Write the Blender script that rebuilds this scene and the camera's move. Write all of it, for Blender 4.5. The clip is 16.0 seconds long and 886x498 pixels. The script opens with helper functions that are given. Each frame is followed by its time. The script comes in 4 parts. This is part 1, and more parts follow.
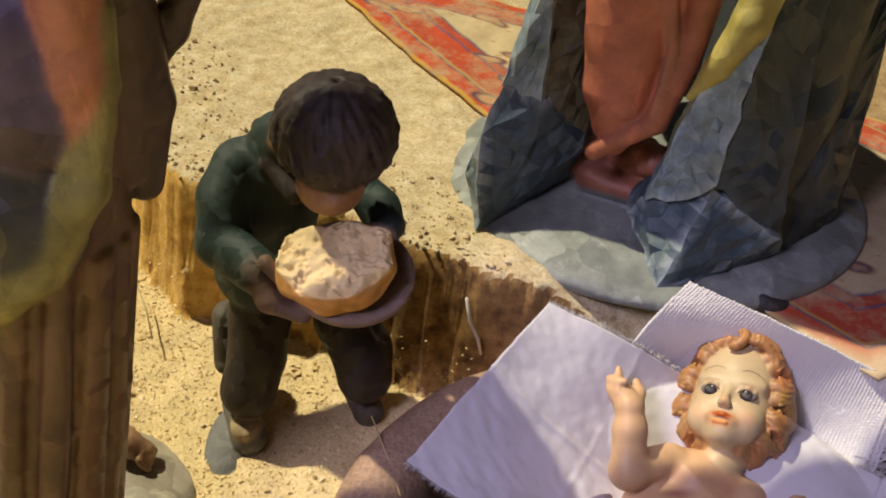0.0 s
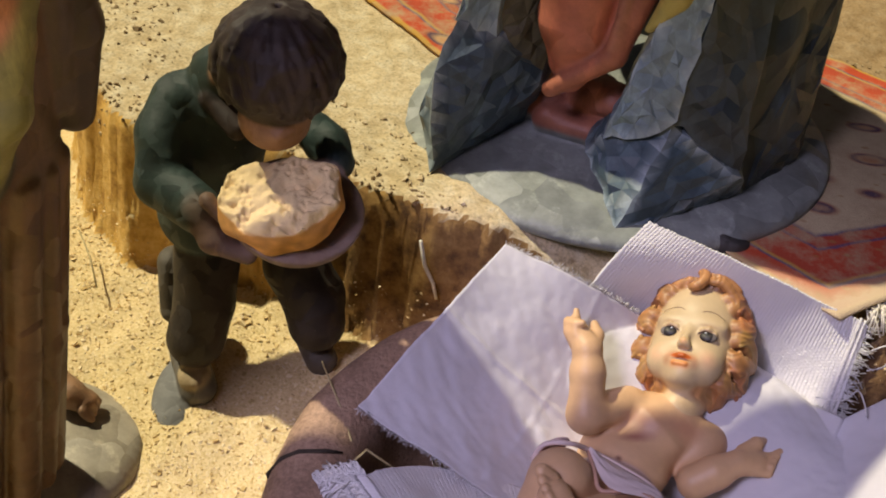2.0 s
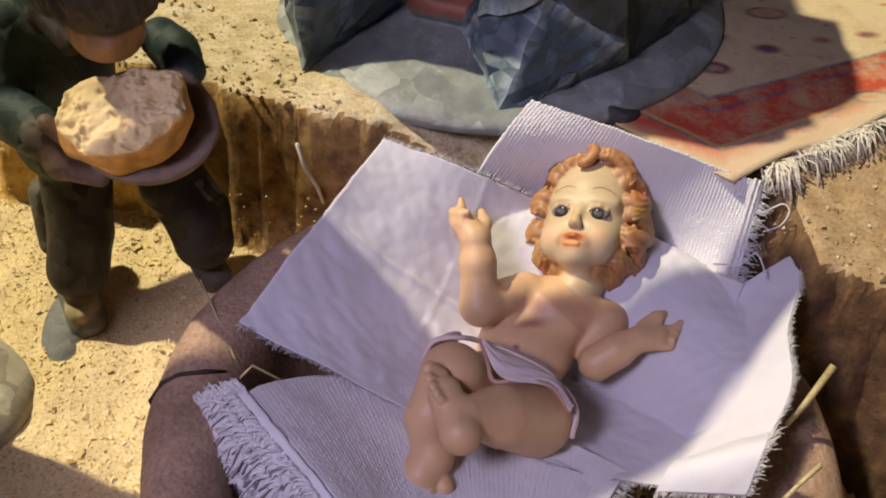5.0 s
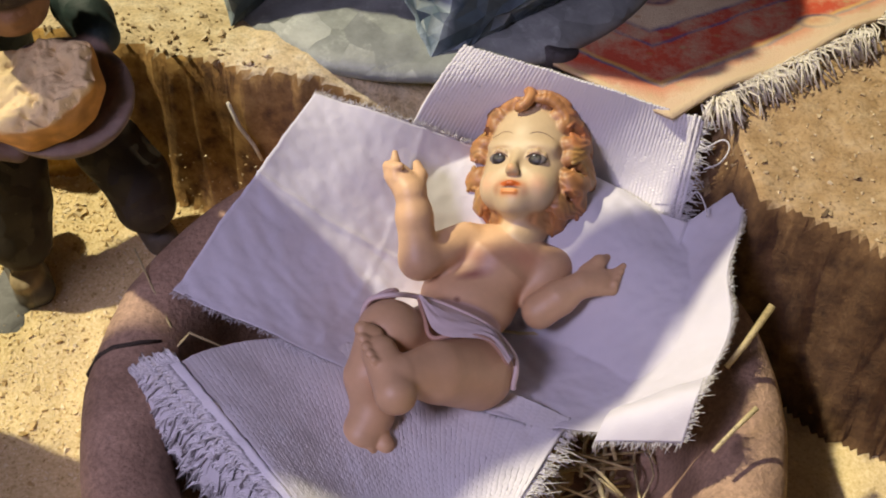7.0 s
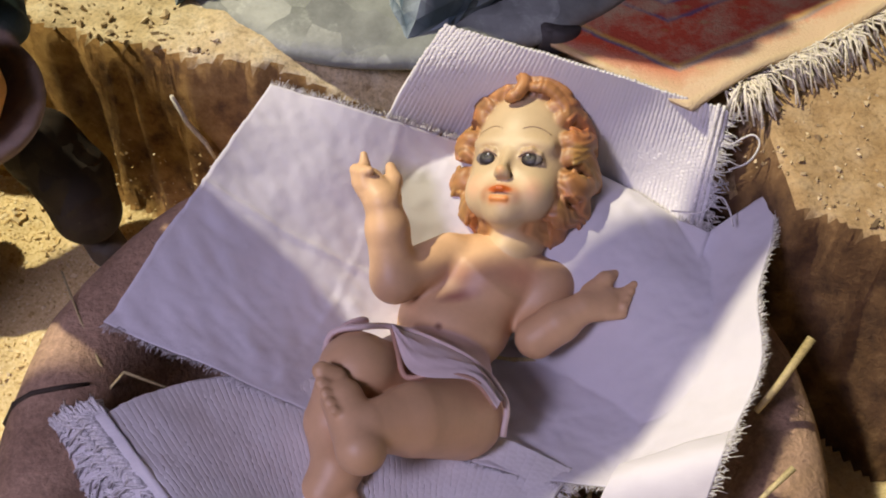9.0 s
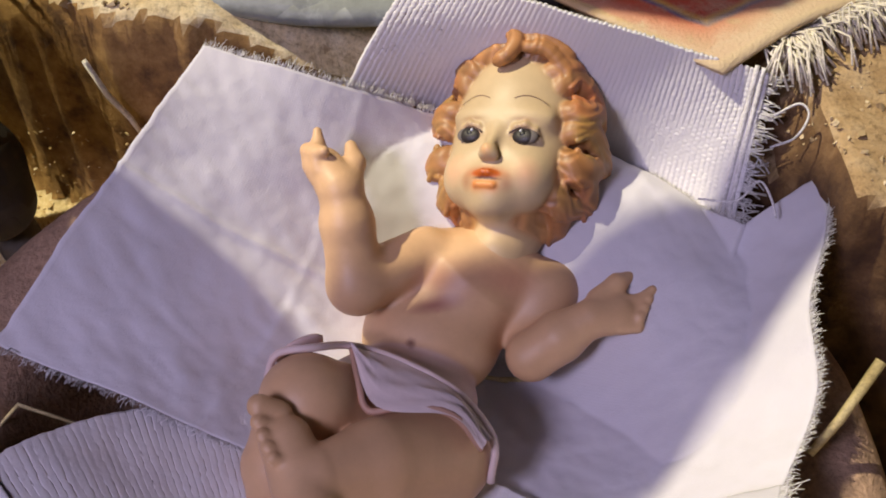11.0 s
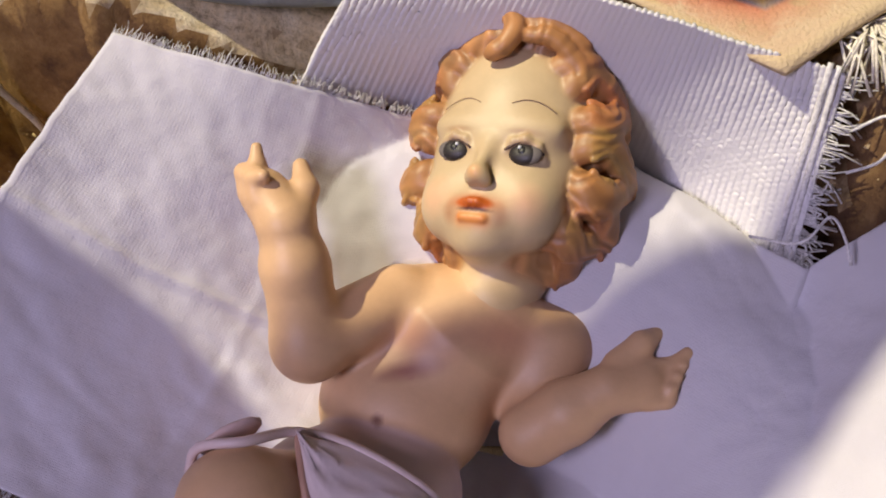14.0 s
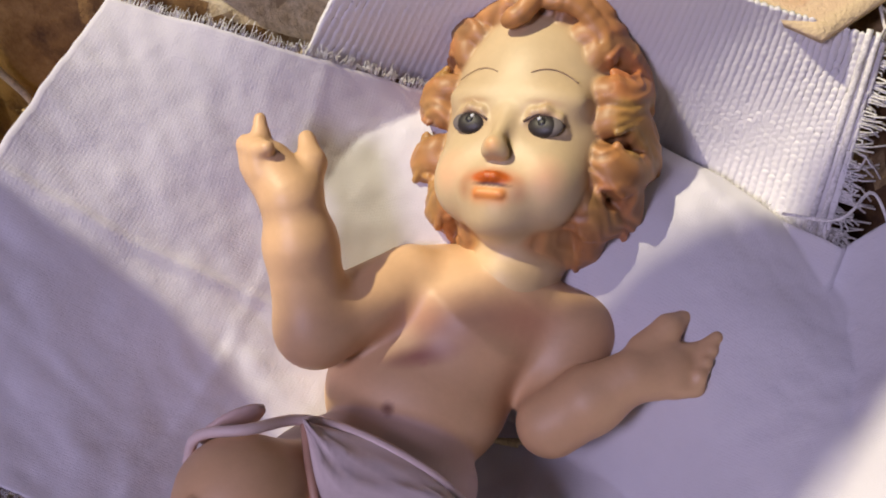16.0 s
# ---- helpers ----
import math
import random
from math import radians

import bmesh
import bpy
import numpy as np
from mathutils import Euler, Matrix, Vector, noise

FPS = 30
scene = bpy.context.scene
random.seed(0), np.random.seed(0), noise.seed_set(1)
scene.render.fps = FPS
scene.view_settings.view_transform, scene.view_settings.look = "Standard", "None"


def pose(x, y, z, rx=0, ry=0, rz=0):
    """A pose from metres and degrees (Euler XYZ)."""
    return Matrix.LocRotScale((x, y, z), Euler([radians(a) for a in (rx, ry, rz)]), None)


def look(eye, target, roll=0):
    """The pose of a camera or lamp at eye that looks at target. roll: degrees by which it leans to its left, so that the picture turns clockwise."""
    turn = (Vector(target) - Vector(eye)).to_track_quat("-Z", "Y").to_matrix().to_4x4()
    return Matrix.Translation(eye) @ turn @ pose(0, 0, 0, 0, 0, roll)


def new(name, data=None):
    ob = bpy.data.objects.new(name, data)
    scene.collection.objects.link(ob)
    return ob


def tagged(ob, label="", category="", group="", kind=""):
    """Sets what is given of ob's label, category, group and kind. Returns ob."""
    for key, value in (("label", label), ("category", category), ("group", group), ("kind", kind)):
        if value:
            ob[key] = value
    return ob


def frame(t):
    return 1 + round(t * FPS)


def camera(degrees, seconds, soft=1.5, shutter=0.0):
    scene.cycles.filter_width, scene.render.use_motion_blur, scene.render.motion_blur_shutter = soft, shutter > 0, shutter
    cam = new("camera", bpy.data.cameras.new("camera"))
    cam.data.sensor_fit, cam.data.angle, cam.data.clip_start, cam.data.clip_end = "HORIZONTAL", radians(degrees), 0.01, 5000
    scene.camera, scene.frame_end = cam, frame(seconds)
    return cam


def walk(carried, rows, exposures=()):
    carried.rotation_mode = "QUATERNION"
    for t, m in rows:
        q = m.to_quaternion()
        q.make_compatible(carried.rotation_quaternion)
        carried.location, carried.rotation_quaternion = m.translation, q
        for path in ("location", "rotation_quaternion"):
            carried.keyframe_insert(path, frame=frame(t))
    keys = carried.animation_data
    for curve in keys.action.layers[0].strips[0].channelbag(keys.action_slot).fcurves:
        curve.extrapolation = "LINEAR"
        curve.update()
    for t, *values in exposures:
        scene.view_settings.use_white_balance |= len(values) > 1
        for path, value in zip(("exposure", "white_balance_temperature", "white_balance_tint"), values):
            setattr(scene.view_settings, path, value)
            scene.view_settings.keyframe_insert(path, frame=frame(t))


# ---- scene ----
cam = camera(45.0, 16.0, soft=1.9)
PATH = [
    (0, (0.0220, 0.0687, 0.5019), (0.0060, 0.8383, -0.1364), 4.41),
    (0.5, (0.0250, 0.0716, 0.5015), (0.0130, 0.8366, -0.1424), 4.55),
    (1, (0.0290, 0.0718, 0.4954), (0.0220, 0.8343, -0.1516), 4.81),
    (1.5, (0.0290, 0.0735, 0.4861), (0.0330, 0.8310, -0.1667), 5.25),
    (2, (0.0310, 0.0746, 0.4799), (0.0475, 0.8257, -0.1801), 5.61),
    (2.5, (0.0360, 0.0782, 0.4763), (0.0645, 0.8187, -0.1951), 5.77),
    (3, (0.0410, 0.0805, 0.4710), (0.0785, 0.8114, -0.2104), 5.50),
    (3.5, (0.0510, 0.0832, 0.4686), (0.0935, 0.8019, -0.2254), 4.78),
    (4, (0.0620, 0.0853, 0.4693), (0.1070, 0.7906, -0.2382), 3.84),
    (4.2, (0.0650, 0.0856, 0.4642), (0.1100, 0.7894, -0.2448), 3.34),
    (6.5, (0.1100, 0.0997, 0.4642), (0.1385, 0.7420, -0.3017), -1.82),
    (7, (0.1180, 0.1034, 0.4688), (0.1425, 0.7376, -0.3040), -2.58),
    (7.5, (0.1300, 0.1146, 0.4692), (0.1440, 0.7373, -0.3131), -3.65),
    (8, (0.1390, 0.1348, 0.4623), (0.1435, 0.7431, -0.3314), -4.52),
    (8.5, (0.1400, 0.1510, 0.4409), (0.1405, 0.7613, -0.3513), -4.99),
    (9, (0.1400, 0.1711, 0.4259), (0.1400, 0.7724, -0.3732), -5.00),
    (9.5, (0.1380, 0.1870, 0.4096), (0.1465, 0.7865, -0.3907), -4.44),
    (10, (0.1430, 0.2061, 0.3947), (0.1470, 0.7980, -0.4113), -4.82),
    (10.2, (0.1450, 0.2089, 0.3863), (0.1475, 0.8056, -0.4161), -5.15),
    (12.5, (0.1540, 0.2718, 0.3380), (0.1455, 0.8174, -0.5000), -5.79),
    (13, (0.1570, 0.2815, 0.3276), (0.1425, 0.8226, -0.5132), -6.33),
    (13.5, (0.1590, 0.2886, 0.3205), (0.1420, 0.8282, -0.5213), -6.69),
    (14, (0.1620, 0.2968, 0.3143), (0.1415, 0.8321, -0.5301), -6.97),
    (14.5, (0.1610, 0.2983, 0.3111), (0.1400, 0.8345, -0.5327), -6.88),
    (15, (0.1570, 0.2983, 0.3040), (0.1435, 0.8418, -0.5353), -6.20),
    (15.5, (0.1570, 0.3010, 0.3016), (0.1445, 0.8365, -0.5429), -6.19),
    (16, (0.1560, 0.3005, 0.2977), (0.1415, 0.8380, -0.5454), -6.33),
]
walk(cam, [(t, look(eye, target, roll)) for t, eye, target, roll in PATH])

# ---- light ----
world = bpy.data.worlds.new("world")
scene.world = world
world.use_nodes = True
WN = world.node_tree
WN.nodes["Background"].inputs[0].default_value = (0.60, 0.56, 0.66, 1)
WN.nodes["Background"].inputs[1].default_value = 0.048
scene.view_settings.exposure = 0.0


def lamp(name, kind, m, energy, colour, **kw):
    data = bpy.data.lights.new(name, kind)
    data.energy, data.color = energy, colour
    for key, value in kw.items():
        if key == "size":
            data.size = value
        elif key == "angle":
            data.angle = value
    ob = new(name, data)
    ob.matrix_world = m
    return ob


lamp("sun", "SUN", look((-0.484, 0.780, 0.829), (0, 0.5, 0)), 4.2, (1.0, 0.90, 0.64), angle=radians(1.5))
# unseen violet spot, added to fill the shade over the crib
crib = lamp("crib_fill", "SPOT", look((-0.28, 0.02, 0.75), (0.13, 0.40, 0.05)), 18.5, (0.75, 0.665, 1.0))
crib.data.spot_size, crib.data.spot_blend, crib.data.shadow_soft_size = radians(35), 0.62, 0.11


# ---- materials ----
def material(name, rough=0.8, metal=0.0):
    m = bpy.data.materials.new(name)
    m.use_nodes = True
    b = m.node_tree.nodes["Principled BSDF"]
    b.inputs["Roughness"].default_value = rough
    b.inputs["Metallic"].default_value = metal
    return m, m.node_tree, b


def node(t, kind, **kw):
    n = t.nodes.new(kind)
    for key, value in kw.items():
        n.inputs[key.replace("_", " ")].default_value = value
    return n


def noise_tex(t, scale, detail=5.0, rough=0.6, stretch=None):
    c = t.nodes.new("ShaderNodeTexCoord")
    n = node(t, "ShaderNodeTexNoise", Scale=scale, Detail=detail, Roughness=rough)
    if stretch:
        mp = t.nodes.new("ShaderNodeMapping")
        mp.inputs["Scale"].default_value = stretch
        t.links.new(c.outputs["Object"], mp.inputs[0])
        t.links.new(mp.outputs[0], n.inputs["Vector"])
    else:
        t.links.new(c.outputs["Object"], n.inputs["Vector"])
    return n


def ramp(t, source, stops):
    r = t.nodes.new("ShaderNodeValToRGB")
    e = r.color_ramp.elements
    while len(e) < len(stops):
        e.new(0.5)
    for el, (p, c) in zip(e, stops):
        el.position, el.color = p, (*c, 1)
    t.links.new(source, r.inputs[0])
    return r


def mix(t, fac, a, b, how="MIX"):
    m = t.nodes.new("ShaderNodeMix")
    m.data_type, m.blend_type = "RGBA", how
    for i, v in ((0, fac), (6, a), (7, b)):
        if isinstance(v, (int, float)):
            m.inputs[i].default_value = v
        elif isinstance(v, tuple):
            m.inputs[i].default_value = (*v, 1)
        else:
            t.links.new(v, m.inputs[i])
    return m.outputs[2]


def bump(t, b, height, strength, distance):
    n = node(t, "ShaderNodeBump", Strength=strength, Distance=distance)
    t.links.new(height, n.inputs["Height"])
    prev = b.inputs["Normal"].links
    if prev:
        t.links.new(prev[0].from_socket, n.inputs["Normal"])
    t.links.new(n.outputs[0], b.inputs["Normal"])


def mottled(name, c1, c2, scale, rough=0.85, c3=None, fine=900.0, depth=0.0006, strength=0.5):
    m, t, b = material(name, rough)
    big = noise_tex(t, scale)
    small = noise_tex(t, fine, 4.0, 0.7)
    r = ramp(t, big.outputs["Fac"], [(0.32, c1), (0.66, c2)] + ([(0.8, c3)] if c3 else []))
    g = ramp(t, small.outputs["Fac"], [(0.3, (0.62, 0.62, 0.62)), (0.7, (1.15, 1.15, 1.15))])
    t.links.new(mix(t, 1.0, r.outputs[0], g.outputs[0], "MULTIPLY"), b.inputs["Base Color"])
    bump(t, b, small.outputs["Fac"], strength, depth)
    return m


def painted(name, rough=0.5, fine=500.0, depth=0.0004, wear=0.35, chisel=0.0):
    """Paint laid on a carved figure: the brushed colours with wear, grain and chisel marks."""
    m, t, b = material(name, rough)
    a = t.nodes.new("ShaderNodeAttribute")
    a.attribute_name = "paint"
    big = noise_tex(t, 60.0, 6.0, 0.65)
    g = ramp(t, big.outputs["Fac"], [(0.3, (1 - wear,) * 3), (0.7, (1 + wear * 0.5,) * 3)])
    col = mix(t, 1.0, a.outputs["Color"], g.outputs[0], "MULTIPLY")
    if chisel:
        dry = noise_tex(t, 70.0, 6.0, 0.7, (1.0, 1.0, 0.22))
        mask = ramp(t, dry.outputs["Fac"], [(0.55, (0, 0, 0)), (0.74, (0.75, 0.75, 0.75))])
        col = mix(t, mask.outputs[0], col, mix(t, 1.0, a.outputs["Color"], (1.8, 1.8, 1.75), "MULTIPLY"))
        dust = noise_tex(t, 260.0, 5.0, 0.8)
        specks = ramp(t, dust.outputs["Fac"], [(0.66, (0, 0, 0)), (0.78, (0.5, 0.5, 0.5))])
        col = mix(t, specks.outputs[0], col, (0.42, 0.34, 0.22))
    t.links.new(col, b.inputs["Base Color"])
    small = noise_tex(t, fine, 4.0, 0.6)
    bump(t, b, small.outputs["Fac"], 0.35, depth)
    if chisel:
        # planes left by the chisel: each cell of the surface leans its own way
        c = t.nodes.new("ShaderNodeTexCoord")
        warp = node(t, "ShaderNodeTexNoise", Scale=chisel * 0.6, Detail=2.0)
        t.links.new(c.outputs["Object"], warp.inputs["Vector"])
        bent = t.nodes.new("ShaderNodeVectorMath")
        bent.operation = "MULTIPLY_ADD"
        bent.inputs[1].default_value = (0.012, 0.012, 0.012)
        t.links.new(warp.outputs["Color"], bent.inputs[0])
        t.links.new(c.outputs["Object"], bent.inputs[2])
        v = node(t, "ShaderNodeTexVoronoi", Scale=chisel)
        t.links.new(bent.outputs[0], v.inputs["Vector"])
        lean = t.nodes.new("ShaderNodeVectorMath")
        lean.operation = "MULTIPLY_ADD"
        lean.inputs[1].default_value = (0.44, 0.44, 0.44)
        lean.inputs[2].default_value = (-0.22, -0.22, -0.22)
        t.links.new(v.outputs["Color"], lean.inputs[0])
        total = t.nodes.new("ShaderNodeVectorMath")
        total.operation = "ADD"
        geo = t.nodes.new("ShaderNodeNewGeometry")
        t.links.new(geo.outputs["Normal"], total.inputs[0])
        t.links.new(lean.outputs[0], total.inputs[1])
        unit = t.nodes.new("ShaderNodeVectorMath")
        unit.operation = "NORMALIZE"
        t.links.new(total.outputs[0], unit.inputs[0])
        first = b.inputs["Normal"].links[0].from_node
        t.links.new(unit.outputs[0], first.inputs["Normal"])
    return m


def cloth(name, colour, across=0.0, along=0.0, depth=0.0003, rough=0.9):
    """Woven cotton: threads across and along, by the sheet's own UV in metres."""
    m, t, b = material(name, rough)
    b.inputs["Sheen Weight"].default_value = 0.25
    uv = t.nodes.new("ShaderNodeUVMap")
    big = noise_tex(t, 30.0, 5.0)
    g = ramp(t, big.outputs["Fac"], [(0.3, tuple(c * 0.90 for c in colour)), (0.7, colour)])
    t.links.new(g.outputs[0], b.inputs["Base Color"])
    for rate, way in ((across, "X"), (along, "Y")):
        if rate:
            w = t.nodes.new("ShaderNodeTexWave")
            w.bands_direction = way
            w.inputs["Scale"].default_value = rate
            w.inputs["Distortion"].default_value = 1.2
            w.inputs["Detail Scale"].default_value = 6.0
            w.inputs["Detail"].default_value = 3.0
            t.links.new(uv.outputs[0], w.inputs["Vector"])
            bump(t, b, w.outputs["Fac"], 0.8, depth)
    f = noise_tex(t, 750.0, 4.0, 0.75)
    bump(t, b, f.outputs["Fac"], 0.5, 0.0006 if not across else 0.0003)
    return m


CLAY = mottled("clay", (0.25, 0.155, 0.10), (0.47, 0.305, 0.205), 30.0, 0.85, (0.58, 0.43, 0.33), 420.0, 0.0014, 0.8)
STRAW = mottled("straw", (0.40, 0.31, 0.14), (0.62, 0.52, 0.28), 40.0, 0.6)
COTTON = cloth("cotton", (0.63, 0.61, 0.655), 420.0, 420.0, 0.00002)
RIBBED = cloth("ribbed_cotton", (0.72, 0.70, 0.72), 174.0, 0.0, 0.00013)
BRUSHED = cloth("brushed_cotton", (0.70, 0.68, 0.70), 174.0, 0.0, 0.00005)
THREAD = mottled("thread", (0.72, 0.70, 0.70), (0.82, 0.80, 0.80), 60.0)
FRINGE = mottled("fringe", (0.78, 0.71, 0.58), (0.88, 0.83, 0.73), 60.0)
DOLL = painted("painted_resin", 0.48, 350.0, 0.0002, 0.12)
CARVED = painted("painted_wood", 0.5, 420.0, 0.0005, 0.35, 55.0)
CARVED_FINE = painted("painted_wood_fine", 0.68, 500.0, 0.0005, 0.35, 110.0)


# ---- shaping ----
class Sculpt:
    """A figure built up of rounded masses that flow into one another."""

    def __init__(self, step, blend):
        self.step, self.blend = step, blend
        self.steps, self.strokes = [], []

    def ball(self, c, r, colour, turn=None, blend=None):
        r = np.array(r if isinstance(r, tuple) else (r, r, r), float)
        turn = np.array(turn.to_3x3() if turn is not None else np.eye(3), float)
        self.steps.append(("ball", np.array(c, float), r, turn, colour, blend or self.blend))

    def limb(self, a, b, ra, rb, colour, blend=None):
        self.steps.append(("limb", np.array(a, float), np.array(b, float), (ra, rb), colour, blend or self.blend))

    def limbs(self, points, radii, colour, blend=None):
        for n in range(len(points) - 1):
            self.limb(points[n], points[n + 1], radii[n], radii[n + 1], colour, blend)

    def cut(self, c, r, turn=None, blend=0.001):
        r = np.array(r if isinstance(r, tuple) else (r, r, r), float)
        turn = np.array(turn.to_3x3() if turn is not None else np.eye(3), float)
        self.steps.append(("ball", np.array(c, float), r, turn, None, blend))

    def plane_cut(self, c, n, around, blend=0.001):
        """Takes away what lies on the side that n points to, within a ball round c."""
        n = np.array(n, float)
        self.steps.append(("half", np.array(c, float), n / np.linalg.norm(n), around, None, blend))

    def stroke(self, c, r, colour, soft=0.25, turn=None):
        r = np.array(r if isinstance(r, tuple) else (r, r, r), float)
        turn = np.array(turn.to_3x3() if turn is not None else np.eye(3), float)
        self.strokes.append((np.array(c, float), r, turn, np.array(colour), soft))

    @staticmethod
    def box(s):
        if s[0] == "ball":
            return s[1] - s[2].max(), s[1] + s[2].max()
        if s[0] == "half":
            return s[1] - s[3], s[1] + s[3]
        r = max(s[3])
        return np.minimum(s[1], s[2]) - r, np.maximum(s[1], s[2]) + r

    @staticmethod
    def far(s, p):
        if s[0] == "ball":
            q = (p - s[1]) @ s[3]
            k0 = np.sqrt(((q / s[2]) ** 2).sum(-1))
            k1 = np.sqrt(((q / s[2] ** 2) ** 2).sum(-1)) + 1e-9
            return k0 * (k0 - 1) / k1
        if s[0] == "half":
            return np.maximum(-((p - s[1]) @ s[2]), np.sqrt(((p - s[1]) ** 2).sum(-1)) - s[3])
        ab = s[2] - s[1]
        h = np.clip(((p - s[1]) @ ab) / (ab @ ab + 1e-12), 0, 1)
        d = p - s[1] - h[..., None] * ab
        return np.sqrt((d ** 2).sum(-1)) - (s[3][0] + h * (s[3][1] - s[3][0]))

    def field(self):
        lows, highs = zip(*(self.box(s) for s in self.steps if s[4] is not None))
        pad = 4 * self.step
        low, high = np.min(lows, 0) - pad, np.max(highs, 0) + pad
        size = np.ceil((high - low) / self.step).astype(int) + 1
        f = np.full(size, 0.05, np.float32)
        for s in self.steps:
            k = s[5]
            a, b = self.box(s)
            i = np.maximum(((a - low - k) / self.step).astype(int) - 3, 0)
            j = np.minimum(((b - low + k) / self.step).astype(int) + 4, size)
            if (j <= i).any():
                continue
            ax = [low[n] + self.step * np.arange(i[n], j[n]) for n in range(3)]
            p = np.stack(np.meshgrid(*ax, indexing="ij"), -1)
            d = self.far(s, p).astype(np.float32)
            part = f[i[0]:j[0], i[1]:j[1], i[2]:j[2]]
            if s[4] is None:
                h = np.maximum(k - np.abs(part + d), 0) / k
                part[...] = np.maximum(part, -d) + h * h * k * 0.25
            else:
                h = np.maximum(k - np.abs(part - d), 0) / k
                part[...] = np.minimum(part, d) - h * h * k * 0.25
        return f, low

    def surface(self):
        f, low = self.field()
        neg = f < 0
        count = sum(neg[x:x + f.shape[0] - 1, y:y + f.shape[1] - 1, z:z + f.shape[2] - 1].astype(np.int8)
                    for x in (0, 1) for y in (0, 1) for z in (0, 1))
        cells = np.argwhere((count > 0) & (count < 8))
        index = np.full(count.shape, -1, np.int64)
        index[tuple(cells.T)] = np.arange(len(cells))
        total, hits = np.zeros((len(cells), 3)), np.zeros(len(cells))
        corners = [np.array((x, y, z)) for x in (0, 1) for y in (0, 1) for z in (0, 1)]
        for a in corners:
            for n in range(3):
                if a[n]:
                    continue
                b = a.copy()
                b[n] = 1
                fa, fb = f[tuple((cells + a).T)], f[tuple((cells + b).T)]
                on = (fa < 0) != (fb < 0)
                w = np.where(on, fa / np.where(on, fa - fb, 1), 0)[:, None]
                total += np.where(on[:, None], a + w * (b - a), 0)
                hits += on
        verts = low + self.step * (cells + total / hits[:, None])
        faces = []
        for n in range(3):
            u, v = [(1, 2), (2, 0), (0, 1)][n]
            a = np.take(neg, range(0, neg.shape[n] - 1), n)
            b = np.take(neg, range(1, neg.shape[n]), n)
            for flip in (0, 1):
                e = np.argwhere((a & ~b) if not flip else (~a & b))
                e = e[(e[:, u] > 0) & (e[:, v] > 0) & (e[:, u] < index.shape[u]) & (e[:, v] < index.shape[v])]
                quad = []
                for du, dv in ((1, 1), (0, 1), (0, 0), (1, 0)):
                    c = e.copy()
                    c[:, u] -= du
                    c[:, v] -= dv
                    quad.append(index[tuple(c.T)])
                q = np.stack(quad[::-1] if flip else quad, -1)
                faces.append(q[(q >= 0).all(1)])
        return verts, np.concatenate(faces)

    def colours(self, verts, soft=0.0006):
        weight, total = np.zeros(len(verts)), np.zeros((len(verts), 3))
        for s in self.steps:
            if s[4] is None:
                continue
            w = np.exp(-np.clip(self.far(s, verts), -0.004, 0.02) / soft)
            weight += w
            total += w[:, None] * np.array(s[4])
        c = total / (weight[:, None] + 1e-30)
        for centre, r, turn, colour, edge in self.strokes:
            k = np.sqrt(((((verts - centre) @ turn) / r) ** 2).sum(-1))
            w = np.clip((1 - k) / edge, 0, 1)[:, None]
            c = c * (1 - w) + colour * w
        return c


def sheet_mesh(name, verts, faces, mats, smooth=True, paint=None):
    me = bpy.data.meshes.new(name)
    me.from_pydata(verts.tolist() if hasattr(verts, "tolist") else verts, [], faces.tolist() if hasattr(faces, "tolist") else faces)
    for m in mats:
        me.materials.append(m)
    if smooth:
        me.polygons.foreach_set("use_smooth", [True] * len(me.polygons))
    if paint is not None:
        layer = me.color_attributes.new("paint", "FLOAT_COLOR", "POINT")
        layer.data.foreach_set("color", np.c_[paint, np.ones(len(paint))].astype(np.float32).ravel())
    me.update()
    return me


def statue(name, pieces, mat, label, category, extra=(), shape=None, group=""):
    """One mesh out of sculpted pieces; extra: (verts, faces, colour) joined to it."""
    vs, fs, cs, off = [], [], [], 0
    for s in pieces:
        v, f = s.surface()
        c = s.colours(v)
        if shape:
            v = shape(v, f, c)
        vs.append(v), fs.extend((f + off).tolist()), cs.append(c)
        off += len(v)
    for v, f, c in extra:
        vs.append(v), fs.extend([[i + off for i in q] for q in f])
        cs.append(np.broadcast_to(np.array(c, float), (len(v), 3)))
        off += len(v)
    me = sheet_mesh(name, np.concatenate(vs), fs, [mat], True, np.concatenate(cs))
    return tagged(new(name, me), label, category, group)


def tube(points, radii, sides=6):
    pts = [Vector(p) for p in points]
    v, f = [], []
    for n, p in enumerate(pts):
        d = (pts[min(n + 1, len(pts) - 1)] - pts[max(n - 1, 0)]).normalized()
        x = d.cross(Vector((0.31, 0.52, 0.80))).normalized()
        y = d.cross(x)
        r = radii[n] if isinstance(radii, (list, tuple)) else radii
        for k in range(sides):
            a = math.tau * k / sides
            v.append(tuple(p + x * (r * math.cos(a)) + y * (r * math.sin(a))))
    for n in range(len(pts) - 1):
        for k in range(sides):
            f.append([n * sides + k, n * sides + (k + 1) % sides, (n + 1) * sides + (k + 1) % sides, (n + 1) * sides + k])
    f.append(list(range(sides))[::-1])
    f.append([(len(pts) - 1) * sides + k for k in range(sides)])
    return v, f


